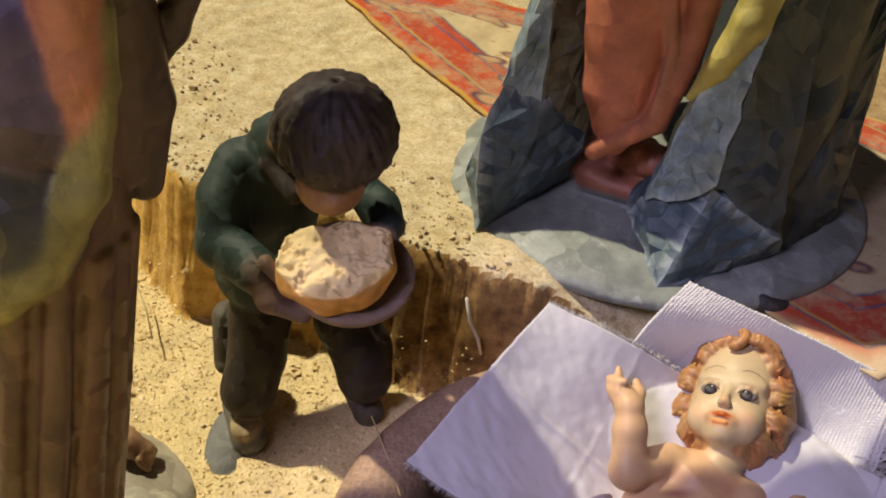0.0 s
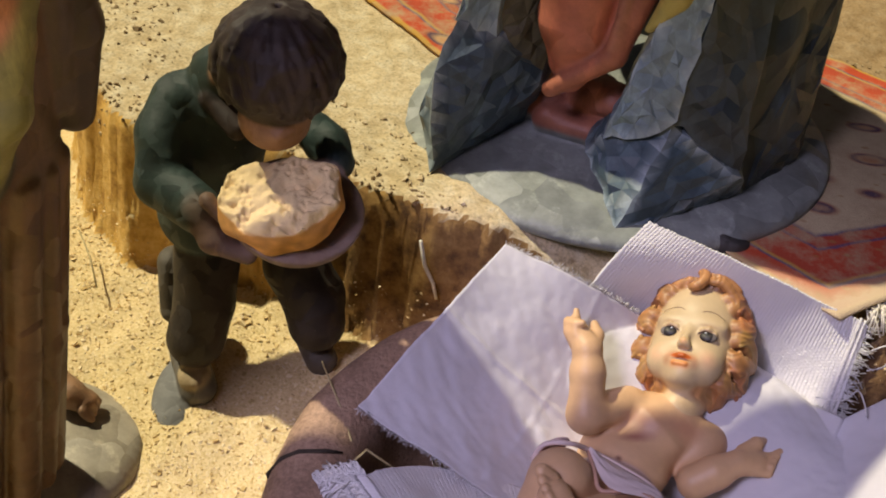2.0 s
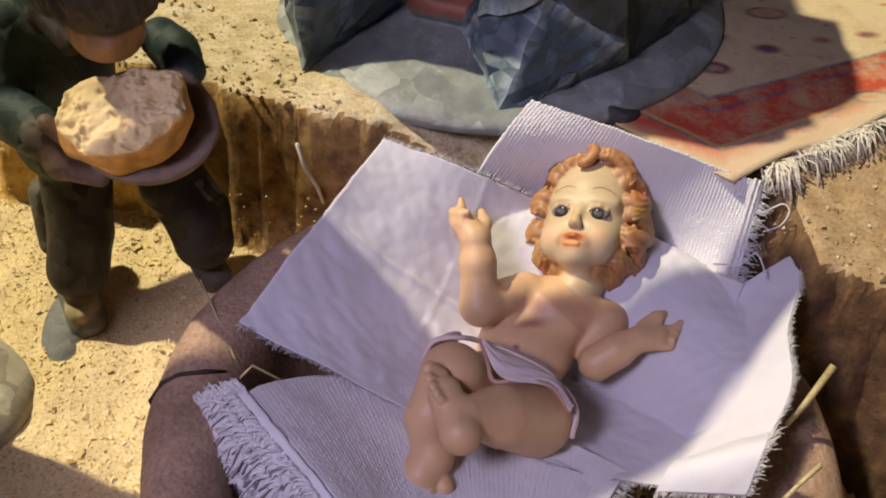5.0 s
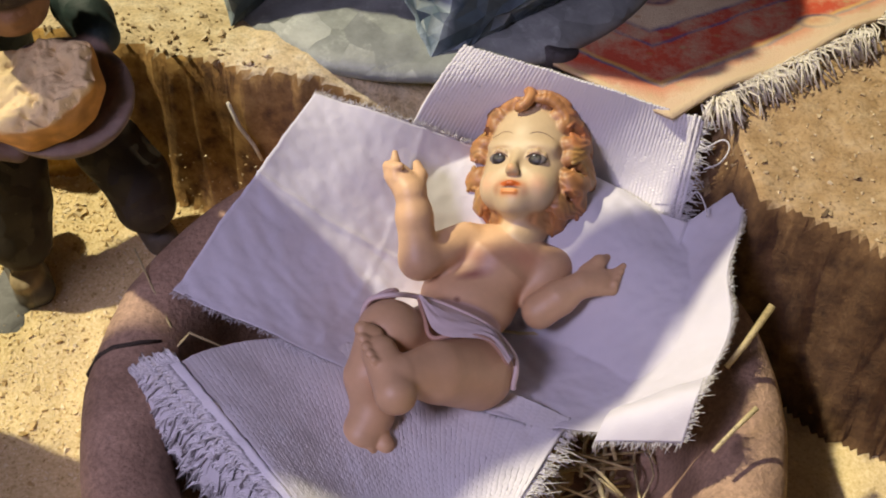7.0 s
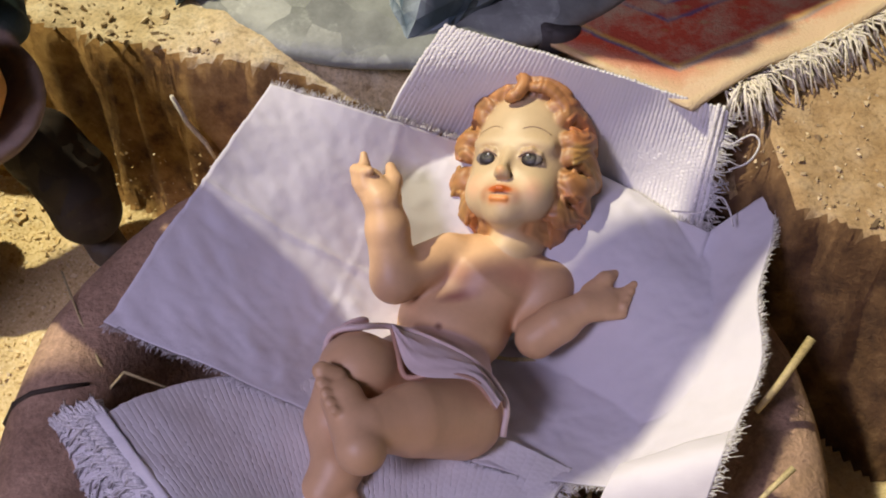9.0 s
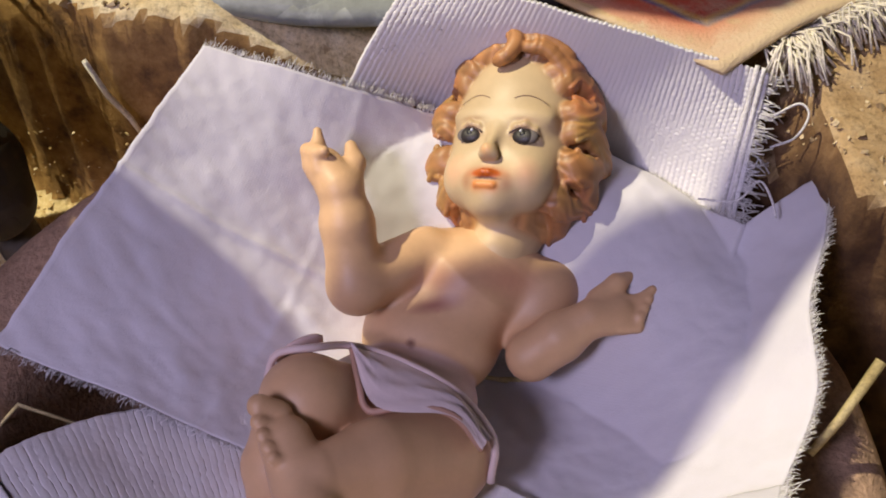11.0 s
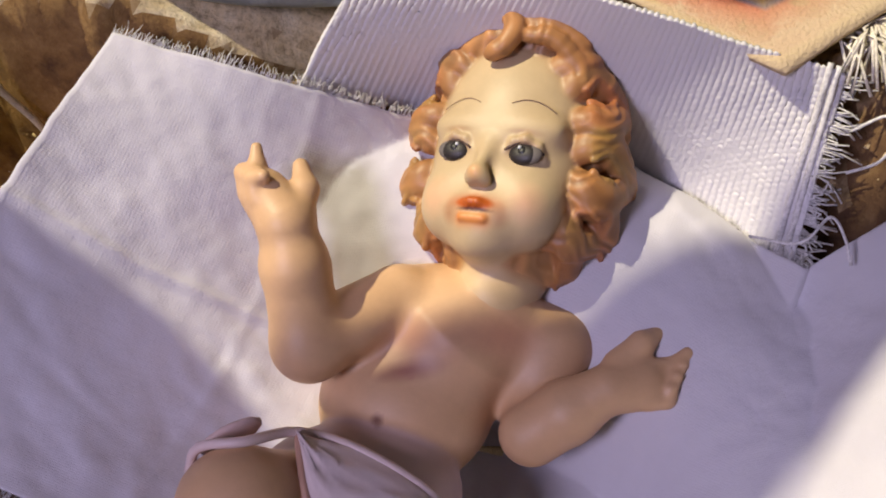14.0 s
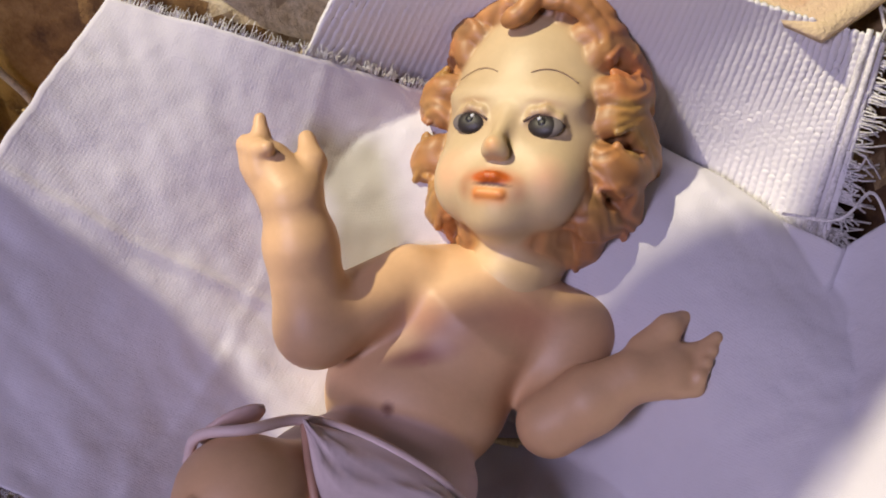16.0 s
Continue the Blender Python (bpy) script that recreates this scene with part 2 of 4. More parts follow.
def smoothed(pts, n=6):
    """Points on a smooth line through pts."""
    p = [Vector(q) for q in pts]
    p = [p[0] * 2 - p[1]] + p + [p[-1] * 2 - p[-2]]
    out = []
    for i in range(1, len(p) - 2):
        for k in range(n):
            s = k / n
            out.append(0.5 * (2 * p[i] + (p[i + 1] - p[i - 1]) * s + (2 * p[i - 1] - 5 * p[i] + 4 * p[i + 1] - p[i + 2]) * s * s + (3 * p[i] - p[i - 1] - 3 * p[i + 1] + p[i + 2]) * s ** 3))
    return out + [p[-2]]


def along(points, s):
    """The point at s, from 0 to 1, of a line through evenly spaced points."""
    k = min(max(s, 0.0), 1.0) * (len(points) - 1)
    i = min(int(k), len(points) - 2)
    return points[i].lerp(points[i + 1], k - i)


def joined(tubes):
    vs, fs = [], []
    for v, f in tubes:
        off = len(vs)
        vs.extend(v)
        fs.extend([[i + off for i in q] for q in f])
    return vs, fs


def part(name, mesh, parent, label=""):
    ob = new(name, mesh)
    ob.parent = parent
    return tagged(ob, label)


def fbm(p, scale, octaves=3):
    return noise.fractal(Vector(p) * scale, 1.0, 2.0, octaves)


# ---- ground ----
LIP = np.array([(-0.6, 1.3), (-0.34, 0.95), (-0.235, 0.78), (-0.208, 0.67), (-0.188, 0.615), (-0.148, 0.574), (-0.10, 0.566), (-0.05, 0.558), (-0.008, 0.536), (0.037, 0.518), (0.10, 0.507),
                (0.205, 0.488), (0.264, 0.442), (0.272, 0.4190), (0.2895, 0.4065), (0.3054, 0.3940), (0.3165, 0.383), (0.37, 0.345), (0.46, 0.31), (0.75, 0.26), (1.4, 0.2)])


def lip_side(x, y):
    """How far (x, y) lies behind the terrace's lip; negative in front of it."""
    best, sign = np.full(np.shape(x), 9.0), np.ones(np.shape(x))
    for (ax, ay), (bx, by) in zip(LIP[:-1], LIP[1:]):
        dx, dy = bx - ax, by - ay
        h = np.clip(((x - ax) * dx + (y - ay) * dy) / (dx * dx + dy * dy), 0, 1)
        ex, ey = x - ax - h * dx, y - ay - h * dy
        d = np.hypot(ex, ey)
        near = d < best
        best = np.where(near, d, best)
        sign = np.where(near, np.sign(dx * ey - dy * ex + 1e-12), sign)
    return best * sign


def smooth(a, b, v):
    h = np.clip((v - a) / (b - a), 0, 1)
    return h * h * (3 - 2 * h)


def noise_grid(x, y, scale, octaves=4, z=0.0):
    return np.array([noise.fractal(Vector((a * scale, b * scale, z)), 1.0, 2.0, octaves) for a, b in zip(x.ravel(), y.ravel())]).reshape(x.shape)


def height(x, y):
    n1 = noise_grid(x, y, 14.0, 3)
    n2 = noise_grid(x, y, 55.0, 4, 3.0)
    low = 0.008 + 0.10 * np.clip(y - 0.50, -0.15, 0.2) + 0.004 * n1 + 0.0022 * n2
    low = low - 0.02 * smooth(0.10, 0.26, x) * smooth(0.55, 0.40, y)
    top = 0.112 + 0.0035 * n1 + 0.0014 * n2 - 0.013 * smooth(0.0, 0.24, x)
    side = lip_side(x, y) + 0.006 * n1 + 0.005 * n2
    top = top - 0.030 * smooth(0.06, 0.135, x) * smooth(0.280, 0.262, x) * smooth(0.075, 0.0, side) ** 1.3
    return low + (top - low) * smooth(-0.010, 0.007, side) ** 0.8


def ground():
    xs = np.concatenate([np.linspace(-3, -0.42, 24)[:-1], np.arange(-0.42, 0.56, 0.0028), np.linspace(0.56, 3, 24)[1:]])
    ys = np.concatenate([np.linspace(-2, 0.22, 24)[:-1], np.arange(0.22, 1.0, 0.0028), np.linspace(1.0, 3.2, 24)[1:]])
    x, y = np.meshgrid(xs, ys)
    z = height(x, y)
    v = np.stack([x, y, z], -1).reshape(-1, 3)
    nx, ny = len(xs), len(ys)
    i = (np.arange(ny - 1)[:, None] * nx + np.arange(nx - 1)).ravel()
    f = np.stack([i, i + 1, i + nx + 1, i + nx], -1)
    m, t, b = material("earth", 0.95)
    c = t.nodes.new("ShaderNodeNewGeometry")
    xyz = t.nodes.new("ShaderNodeSeparateXYZ")
    t.links.new(c.outputs["Position"], xyz.inputs[0])
    up = t.nodes.new("ShaderNodeSeparateXYZ")
    t.links.new(c.outputs["True Normal"], up.inputs[0])
    fine = noise_tex(t, 520.0, 5.0, 0.75)
    mid = noise_tex(t, 90.0, 5.0, 0.65)
    big = noise_tex(t, 11.0, 4.0)
    dust = ramp(t, fine.outputs["Fac"], [(0.25, (0.42, 0.29, 0.11)), (0.42, (0.70, 0.54, 0.26)), (0.60, (0.83, 0.67, 0.38)), (0.8, (0.92, 0.82, 0.58))])
    earth = ramp(t, mid.outputs["Fac"], [(0.28, (0.48, 0.36, 0.19)), (0.5, (0.64, 0.52, 0.32)), (0.72, (0.76, 0.67, 0.48))])
    specks = ramp(t, fine.outputs["Fac"], [(0.28, (0.45, 0.42, 0.38)), (0.5, (1, 1, 1)), (0.75, (1.2, 1.18, 1.1))])
    earth = mix(t, 1.0, earth.outputs[0], specks.outputs[0], "MULTIPLY")
    patchy = t.nodes.new("ShaderNodeMath")
    patchy.operation = "MULTIPLY_ADD"
    patchy.inputs[1].default_value = 0.22
    t.links.new(big.outputs["Fac"], patchy.inputs[0])
    t.links.new(xyz.outputs["X"], patchy.inputs[2])
    # earth browner and darker in a ragged belt to the right
    right_tone = ramp(t, patchy.outputs[0], [(0.27, (1, 1, 1)), (0.38, (0.62, 0.52, 0.44)), (0.62, (0.62, 0.52, 0.44)), (0.80, (1, 1, 1))])
    earth = mix(t, 1.0, earth, right_tone.outputs[0], "MULTIPLY")
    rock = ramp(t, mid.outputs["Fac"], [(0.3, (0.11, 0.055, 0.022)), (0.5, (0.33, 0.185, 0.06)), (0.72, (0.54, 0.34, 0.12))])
    # shade on the right wall is put into a darker rock colour
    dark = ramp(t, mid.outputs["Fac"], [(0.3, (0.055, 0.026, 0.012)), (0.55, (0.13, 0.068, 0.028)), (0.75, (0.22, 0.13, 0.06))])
    shade_right = ramp(t, xyz.outputs["X"], [(0.0, (0, 0, 0)), (0.10, (0.6, 0.6, 0.6)), (0.22, (1, 1, 1))])
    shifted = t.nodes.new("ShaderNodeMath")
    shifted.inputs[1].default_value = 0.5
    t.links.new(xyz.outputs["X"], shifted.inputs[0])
    # left wall: its own ochre, brightened to carry the sunlight on it
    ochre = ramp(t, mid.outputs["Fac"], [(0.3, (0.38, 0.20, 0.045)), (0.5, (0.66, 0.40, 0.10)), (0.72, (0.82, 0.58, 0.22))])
    lit_left = ramp(t, shifted.outputs[0], [(0.39, (1, 1, 1)), (0.49, (0, 0, 0))])
    rock_col = mix(t, shade_right.outputs[0], rock.outputs[0], dark.outputs[0])
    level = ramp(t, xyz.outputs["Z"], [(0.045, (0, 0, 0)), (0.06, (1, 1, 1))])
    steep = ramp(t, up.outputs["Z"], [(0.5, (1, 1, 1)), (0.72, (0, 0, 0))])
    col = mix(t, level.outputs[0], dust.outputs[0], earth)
    col = mix(t, steep.outputs[0], col, mix(t, lit_left.outputs[0], rock_col, ochre.outputs[0]))
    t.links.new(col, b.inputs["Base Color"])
    bump(t, b, mid.outputs["Fac"], 0.5, 0.0025)
    bump(t, b, fine.outputs["Fac"], 0.7, 0.0009)
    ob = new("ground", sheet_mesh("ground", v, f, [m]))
    return tagged(ob, "sawdust floor rising to a sandy plaster terrace", "ground", kind="structure")


ground()



# ---- rug ----
def rug():
    b0, b1, a0, a1 = (Vector(p) for p in ((0.246, 0.472, 0), (0.50, 0.60, 0), (-0.135, 0.90, 0), (0.26, 0.77, 0)))
    nu, nv = 110, 140
    us, vs = np.meshgrid(np.linspace(0, 1, nu), np.linspace(0, 1, nv))
    x = (1 - vs) * ((1 - us) * b0.x + us * b1.x) + vs * ((1 - us) * a0.x + us * a1.x)
    y = (1 - vs) * ((1 - us) * b0.y + us * b1.y) + vs * ((1 - us) * a0.y + us * a1.y)
    bow = np.sin(np.pi * vs) * (1 - us) * 0.022
    x, y = x - bow * 0.8, y - bow * 0.6
    z = height(x, y) + 0.002
    edge = np.clip(1 - vs / 0.05, 0, 1)
    z = np.maximum(z, 0.104 - 0.002 * us) + 0.005 * edge * np.sin(us * 11 + 0.3) ** 2
    v = np.stack([x, y, z], -1).reshape(-1, 3)
    i = (np.arange(nv - 1)[:, None] * nu + np.arange(nu - 1)).ravel()
    f = np.stack([i, i + 1, i + nu + 1, i + nu], -1)
    m, t, b = material("rug", 0.95)
    ob = new("rug", sheet_mesh("rug", v, f, [m]))
    uv = ob.data.uv_layers.new(name="UVMap")
    for loop in ob.data.loops:
        k = loop.vertex_index
        uv.data[loop.index].uv = (us.flat[k] * 0.33, vs.flat[k] * 0.54)
    tagged(ob, "old red patterned rug with a frayed edge", "rug")
    mod = ob.modifiers.new("thick", "SOLIDIFY")
    mod.thickness, mod.offset = 0.0018, 1
    n = t.nodes.new("ShaderNodeUVMap")
    s = t.nodes.new("ShaderNodeSeparateXYZ")
    t.links.new(n.outputs[0], s.inputs[0])

    def calc(op, a, c):
        q = t.nodes.new("ShaderNodeMath")
        q.operation = op
        for k, val in enumerate((a, c)):
            if isinstance(val, (int, float)):
                q.inputs[k].default_value = val
            else:
                t.links.new(val, q.inputs[k])
        return q.outputs[0]

    du = calc("MINIMUM", s.outputs["X"], calc("SUBTRACT", 0.33, s.outputs["X"]))
    dv = calc("MINIMUM", s.outputs["Y"], calc("SUBTRACT", 0.54, s.outputs["Y"]))
    d = calc("MINIMUM", du, dv)
    wob = noise_tex(t, 60.0, 3.0)
    d = calc("ADD", d, calc("MULTIPLY", calc("SUBTRACT", wob.outputs["Fac"], 0.5), 0.005))
    red, deep, cream, blue, gold = (0.55, 0.075, 0.025), (0.46, 0.07, 0.03), (0.62, 0.50, 0.30), (0.09, 0.09, 0.19), (0.60, 0.34, 0.06)
    band = ramp(t, calc("MULTIPLY", d, 6.0), [(0.0, gold), (0.02, gold), (0.03, red), (0.11, red), (0.12, blue), (0.135, gold), (0.15, deep), (0.30, red), (0.31, blue), (0.325, deep),
                                              (0.37, deep), (0.38, blue), (0.40, cream)])
    vor = node(t, "ShaderNodeTexVoronoi", Scale=24.0, Randomness=0.6)
    t.links.new(n.outputs[0], vor.inputs["Vector"])
    motif = ramp(t, vor.outputs["Distance"], [(0.0, (0.45, 0.15, 0.05)), (0.16, (0.55, 0.33, 0.17)), (0.24, (0.10, 0.06, 0.10)), (0.30, (0.42, 0.14, 0.06))])
    mask = ramp(t, vor.outputs["Distance"], [(0.26, (1, 1, 1)), (0.33, (0, 0, 0))])
    small = node(t, "ShaderNodeTexVoronoi", Scale=70.0, Randomness=1.0)
    t.links.new(n.outputs[0], small.inputs["Vector"])
    dots = ramp(t, small.outputs["Distance"], [(0.10, (0.8, 0.8, 0.8)), (0.2, (0, 0, 0))])
    col = mix(t, dots.outputs[0], band.outputs[0], (0.40, 0.20, 0.06))
    col = mix(t, mask.outputs[0], col, motif.outputs[0])
    worn = noise_tex(t, 38.0, 6.0, 0.75)
    wm = ramp(t, worn.outputs["Fac"], [(0.44, (0, 0, 0)), (0.66, (0.9, 0.9, 0.9))])
    col = mix(t, wm.outputs[0], col, (0.50, 0.36, 0.21))
    # bare warp and trodden sand near the fringe
    end = calc("MINIMUM", s.outputs["Y"], calc("ADD", calc("MULTIPLY", s.outputs["X"], 0.8), calc("MULTIPLY", s.outputs["Y"], 0.3)))
    end = calc("ADD", end, calc("MULTIPLY", calc("SUBTRACT", worn.outputs["Fac"], 0.5), 0.05))
    em = ramp(t, calc("MULTIPLY", end, 10.0), [(0.10, (0.9, 0.9, 0.9)), (0.24, (0, 0, 0))])
    col = mix(t, em.outputs[0], col, (0.60, 0.47, 0.31))
    t.links.new(col, b.inputs["Base Color"])
    fine = noise_tex(t, 800.0, 3.0)
    bump(t, b, fine.outputs["Fac"], 0.8, 0.0008)
    rnd = random.Random(5)
    tubes = []
    for k in range(420):
        clump = rnd.choice((0.10, 0.17, 0.22, 0.30, 0.36, 0.42, 0.50, 0.58, 0.65, 0.72))
        u = clump + rnd.gauss(0, 0.018)
        p = b0.lerp(b1, u)
        p.z = max(float(height(np.array([p.x]), np.array([p.y]))[0]) + 0.003, 0.105)
        lean = 0.5 * math.sin(clump * 40)
        out = Vector((0.40 + lean + rnd.gauss(0, 0.30), -0.75 + rnd.gauss(0, 0.30), 0)).normalized() * rnd.uniform(0.007, 0.019)
        lift = rnd.uniform(0.0, 0.005)
        q1, q2 = p + out * 0.5 + Vector((rnd.gauss(0, 0.0018), rnd.gauss(0, 0.0018), lift + 0.001)), p + out + Vector((rnd.gauss(0, 0.002), rnd.gauss(0, 0.002), -0.005 + lift * 0.5))
        tubes.append(tube([p - out * 0.2, q1, q2], 0.00046, 4))
    tv, tf = joined(tubes)
    tagged(part("fringe", sheet_mesh("fringe", tv, tf, [FRINGE]), ob, "cream frayed cotton fringe"), kind="stuff")


rug()


# ---- pot ----
POT = Vector((0.118, 0.357, -0.007))
BOWL = Matrix.Translation(POT) @ Matrix.Rotation(radians(4.0), 4, "Y")


def over_rim(p, gap=0.0025):
    """Lifts a point of cloth so that it clears the bowl's rim."""
    r = math.hypot(p.x - POT.x, p.y - POT.y)
    fall = 0.026 if r < 0.140 else 0.014
    rim = POT.z + 0.079 - 0.07 * (p.x - POT.x) - 0.010 * (max(0.0, abs(r - 0.140) - 0.004) / fall) ** 2
    if 0.080 < r < 0.200 and p.z < rim + gap:
        p.z = rim + gap + 0.0012 * fbm((p.x, p.y, 0.0), 45, 3) + 0.0004 * fbm((p.x, p.y, 1.0), 150, 2)
    return p


def pot():
    profile = [(0.100, -0.035), (0.128, -0.028), (0.146, 0.0), (0.155, 0.03), (0.158, 0.055), (0.156, 0.067), (0.151, 0.074), (0.143, 0.0775), (0.133, 0.0765), (0.124, 0.071),
               (0.119, 0.062), (0.116, 0.045), (0.112, 0.02), (0.10, 0.0), (0.06, -0.01), (0.0, -0.012)]
    n = 220
    v, f = [], []
    for j, (r, z) in enumerate(profile):
        for k in range(n):
            a = math.tau * k / n
            w = 1 + 0.012 * fbm((math.cos(a), math.sin(a), z * 9), 1.6) + 0.007 * fbm((math.cos(a) * 8, math.sin(a) * 8, z * 60), 1.0)
            v.append((r * w * math.cos(a), r * w * math.sin(a), z + 0.003 * fbm((math.cos(a), math.sin(a), 4), 2.2)))
    for j in range(len(profile) - 1):
        for k in range(n):
            f.append([j * n + k, j * n + (k + 1) % n, (j + 1) * n + (k + 1) % n, (j + 1) * n + k])
    ob = new("bowl", sheet_mesh("bowl", v, f, [CLAY]))
    ob.matrix_world = BOWL
    mod = ob.modifiers.new("round", "SUBSURF")
    mod.levels = mod.render_levels = 1
    tagged(ob, "round brown clay bowl with a thick cracked rim", "bowl")
    rnd = random.Random(9)
    tubes = []
    for k in range(520):
        a, r = rnd.uniform(0, math.tau), 0.108 * math.sqrt(rnd.random())
        p = Vector((r * math.cos(a), r * math.sin(a), rnd.uniform(0.0, 0.026)))
        w = rnd.uniform(0, math.tau)
        d = Vector((math.cos(w), math.sin(w), rnd.uniform(-0.25, 0.35))) * rnd.uniform(0.012, 0.03)
        pts = [p - d, p + Vector((rnd.gauss(0, 0.003), rnd.gauss(0, 0.003), 0.003)), p + d]
        pts = [q if Vector((q.x, q.y)).length < 0.108 else Vector((q.x * 0.7, q.y * 0.7, q.z)) for q in pts]
        tubes.append(tube([q + POT for q in pts], rnd.uniform(0.0005, 0.0013), 5))
    tv, tf = joined(tubes)
    tagged(new("straw", sheet_mesh("straw", tv, tf, [STRAW])), "loose dry straw bedding in the clay bowl", "straw", kind="stuff")


pot()


def stalk(points, r, label, mat=None):
    v, f = tube(points, r, 7)
    return tagged(new("straw_stalk", sheet_mesh("straw_stalk", v, f, [mat or STRAW])), label, "straw")


stalk([(0.2494, 0.3519, 0.0700), (0.2576, 0.3576, 0.0780), (0.2711, 0.3701, 0.0880)], [0.0013, 0.0015, 0.0018], "thick pale straw stalk sticking out over the bowl rim")
stalk([(0.2323, 0.3083, 0.0760), (0.2426, 0.3162, 0.0790), (0.2526, 0.3225, 0.0840)], [0.0010, 0.0010, 0.0012], "short pale straw stalk lying on the bowl rim")
stalk([(-0.0158, 0.4370, 0.0800), (-0.0048, 0.4122, 0.0800), (0.0032, 0.3950, 0.0740), (0.0068, 0.3917, 0.0600)], [0.0004, 0.0005, 0.0005, 0.0004], "thin straw stalk bent over the bowl rim")
stalk([(-0.0005, 0.3819, 0.0640), (0.0110, 0.3937, 0.0680), (0.0309, 0.3897, 0.0550)], [0.0006, 0.0008, 0.0006], "crooked thin straw stalk in the bowl")
stalk([(0.0281, 0.5120, 0.1002), (0.0314, 0.5110, 0.0833), (0.0368, 0.5090, 0.0725), (0.0394, 0.5080, 0.0614)], [0.0010, 0.0012, 0.0011, 0.0008], "long pale straw fibre clinging to the terrace face", FRINGE)
stalk([(-0.1842, 0.5714, 0.0340), (-0.1745, 0.5572, 0.0260), (-0.1642, 0.5342, 0.0220)], [0.0005, 0.0006, 0.0005], "thin pale straw stalk on the sawdust")
WIRE = mottled("wire", (0.03, 0.02, 0.015), (0.06, 0.045, 0.03), 90.0)


# dark wire-like line over the bowl rim, built as a thin tube
def wire():
    pts = [(0.0001, 0.3862, 0.0740), (-0.0068, 0.3821, 0.0800), (-0.0195, 0.3812, 0.0790), (-0.0273, 0.3795, 0.0750), (-0.0333, 0.3769, 0.0660), (-0.0305, 0.3721, 0.0600), (-0.0312, 0.3619, 0.0500), (-0.0337, 0.3507, 0.0420)]
    v, f = tube(pts, [0.0007, 0.0010, 0.0011, 0.0011, 0.0013, 0.0012, 0.0014, 0.0010], 7)
    tagged(new("twig", sheet_mesh("twig", v, f, [WIRE])), "thin dark strand bent over the bowl rim", "twig")


wire()


# ---- cloths ----
def patch(name, nu, nv, place, size, mats, thick, label="", category="", parent=None):
    """A sheet of cloth: place(u, v) gives the point for u, v from 0 to 1."""
    v = [place(a / (nu - 1), c / (nv - 1)) for c in range(nv) for a in range(nu)]
    i = (np.arange(nv - 1)[:, None] * nu + np.arange(nu - 1)).ravel()
    f = np.stack([i, i + 1, i + nu + 1, i + nu], -1)
    me = sheet_mesh(name, [tuple(p) for p in v], f, mats)
    uv = me.uv_layers.new(name="UVMap")
    idx = np.zeros(len(me.loops), np.int32)
    me.loops.foreach_get("vertex_index", idx)
    uv.data.foreach_set("uv", np.stack([(idx % nu) / (nu - 1) * size[0], (idx // nu) / (nv - 1) * size[1]], -1).astype(np.float32).ravel())
    ob = new(name, me)
    ob.parent = parent
    mod = ob.modifiers.new("thick", "SOLIDIFY")
    mod.thickness, mod.offset = thick, 0
    return tagged(ob, label, category)


def blend4(c, u, v):
    return (c[0] * (1 - u) + c[1] * u) * (1 - v) + (c[3] * (1 - u) + c[2] * u) * v


def fray(ob, place, edges, count, length, seed, label, radius=0.00018, spread=0.35, droop=0.0, lift=0.0):
    """Loose threads along the edges of a sheet; edges: functions of s that give u, v and the way out."""
    rnd = random.Random(seed)
    tubes = []
    for edge in edges:
        for k in range(count):
            s = rnd.random()
            (u, v), (du, dv) = edge(s)
            p = Vector(place(u, v))
            q = p - Vector(place(u - du * 0.02, v - dv * 0.02))
            q.normalize()
            side = Vector((rnd.gauss(0, spread), rnd.gauss(0, spread), rnd.gauss(0, spread)))
            L = length * rnd.uniform(0.3, 1.2)
            up = Vector((0, 0, lift))
            tubes.append(tube([p - q * 0.001 + up * 0.5, p + up + (q + side * 0.5) * L * 0.6, p + (q + side) * L - Vector((0, 0, droop * L))], radius, 3))
    tv, tf = joined(tubes)
    tagged(part("fringe", sheet_mesh("fringe", tv, tf, [THREAD]), ob, label), kind="stuff")


def ribs(u, v, wide, long, period=0.0017, bead=0.0019, deep=0.00070):
    """Height of knitted ribs that run along v, with stitches along each."""
    k = u * wide / period + 0.25 * math.sin(v * 9 + u * 4) + 0.22 * noise.noise((u * 40, v * 22, 1.7))
    row = math.floor(k)
    along = v * long / bead + 0.5 * (row % 2) + 0.3 * math.sin(row * 12.9)
    return deep * (abs(math.sin(math.pi * k)) ** 0.7) * (0.45 + 0.55 * abs(math.sin(math.pi * along))) * (0.8 + 0.5 * noise.noise((row * 3.1, along * 0.7, 0)))


TOWEL_TOP = smoothed(((0.1493, 0.5189, 0.1210), (0.1782, 0.5045, 0.1190), (0.2072, 0.4915, 0.1150), (0.2338, 0.4818, 0.1090), (0.2620, 0.4728, 0.1020)), 6)
TOWEL_LOW = smoothed(((0.1108, 0.4882, 0.0780), (0.1463, 0.5020, 0.0450), (0.1858, 0.4933, 0.0320), (0.2222, 0.4717, 0.0360), (0.2482, 0.4388, 0.0600)), 6)


def towel_place(u, v):
    p = along(TOWEL_TOP, u).lerp(along(TOWEL_LOW, u), v)
    p.z += 0.004 * math.sin(math.pi * v) * (1 - u) + 0.0010 * fbm(p, 40)
    p = over_rim(p, 0.001)
    p.z += ribs(u, v, 0.128, 0.07, 0.0018, 0.0021, 0.00095)
    return p


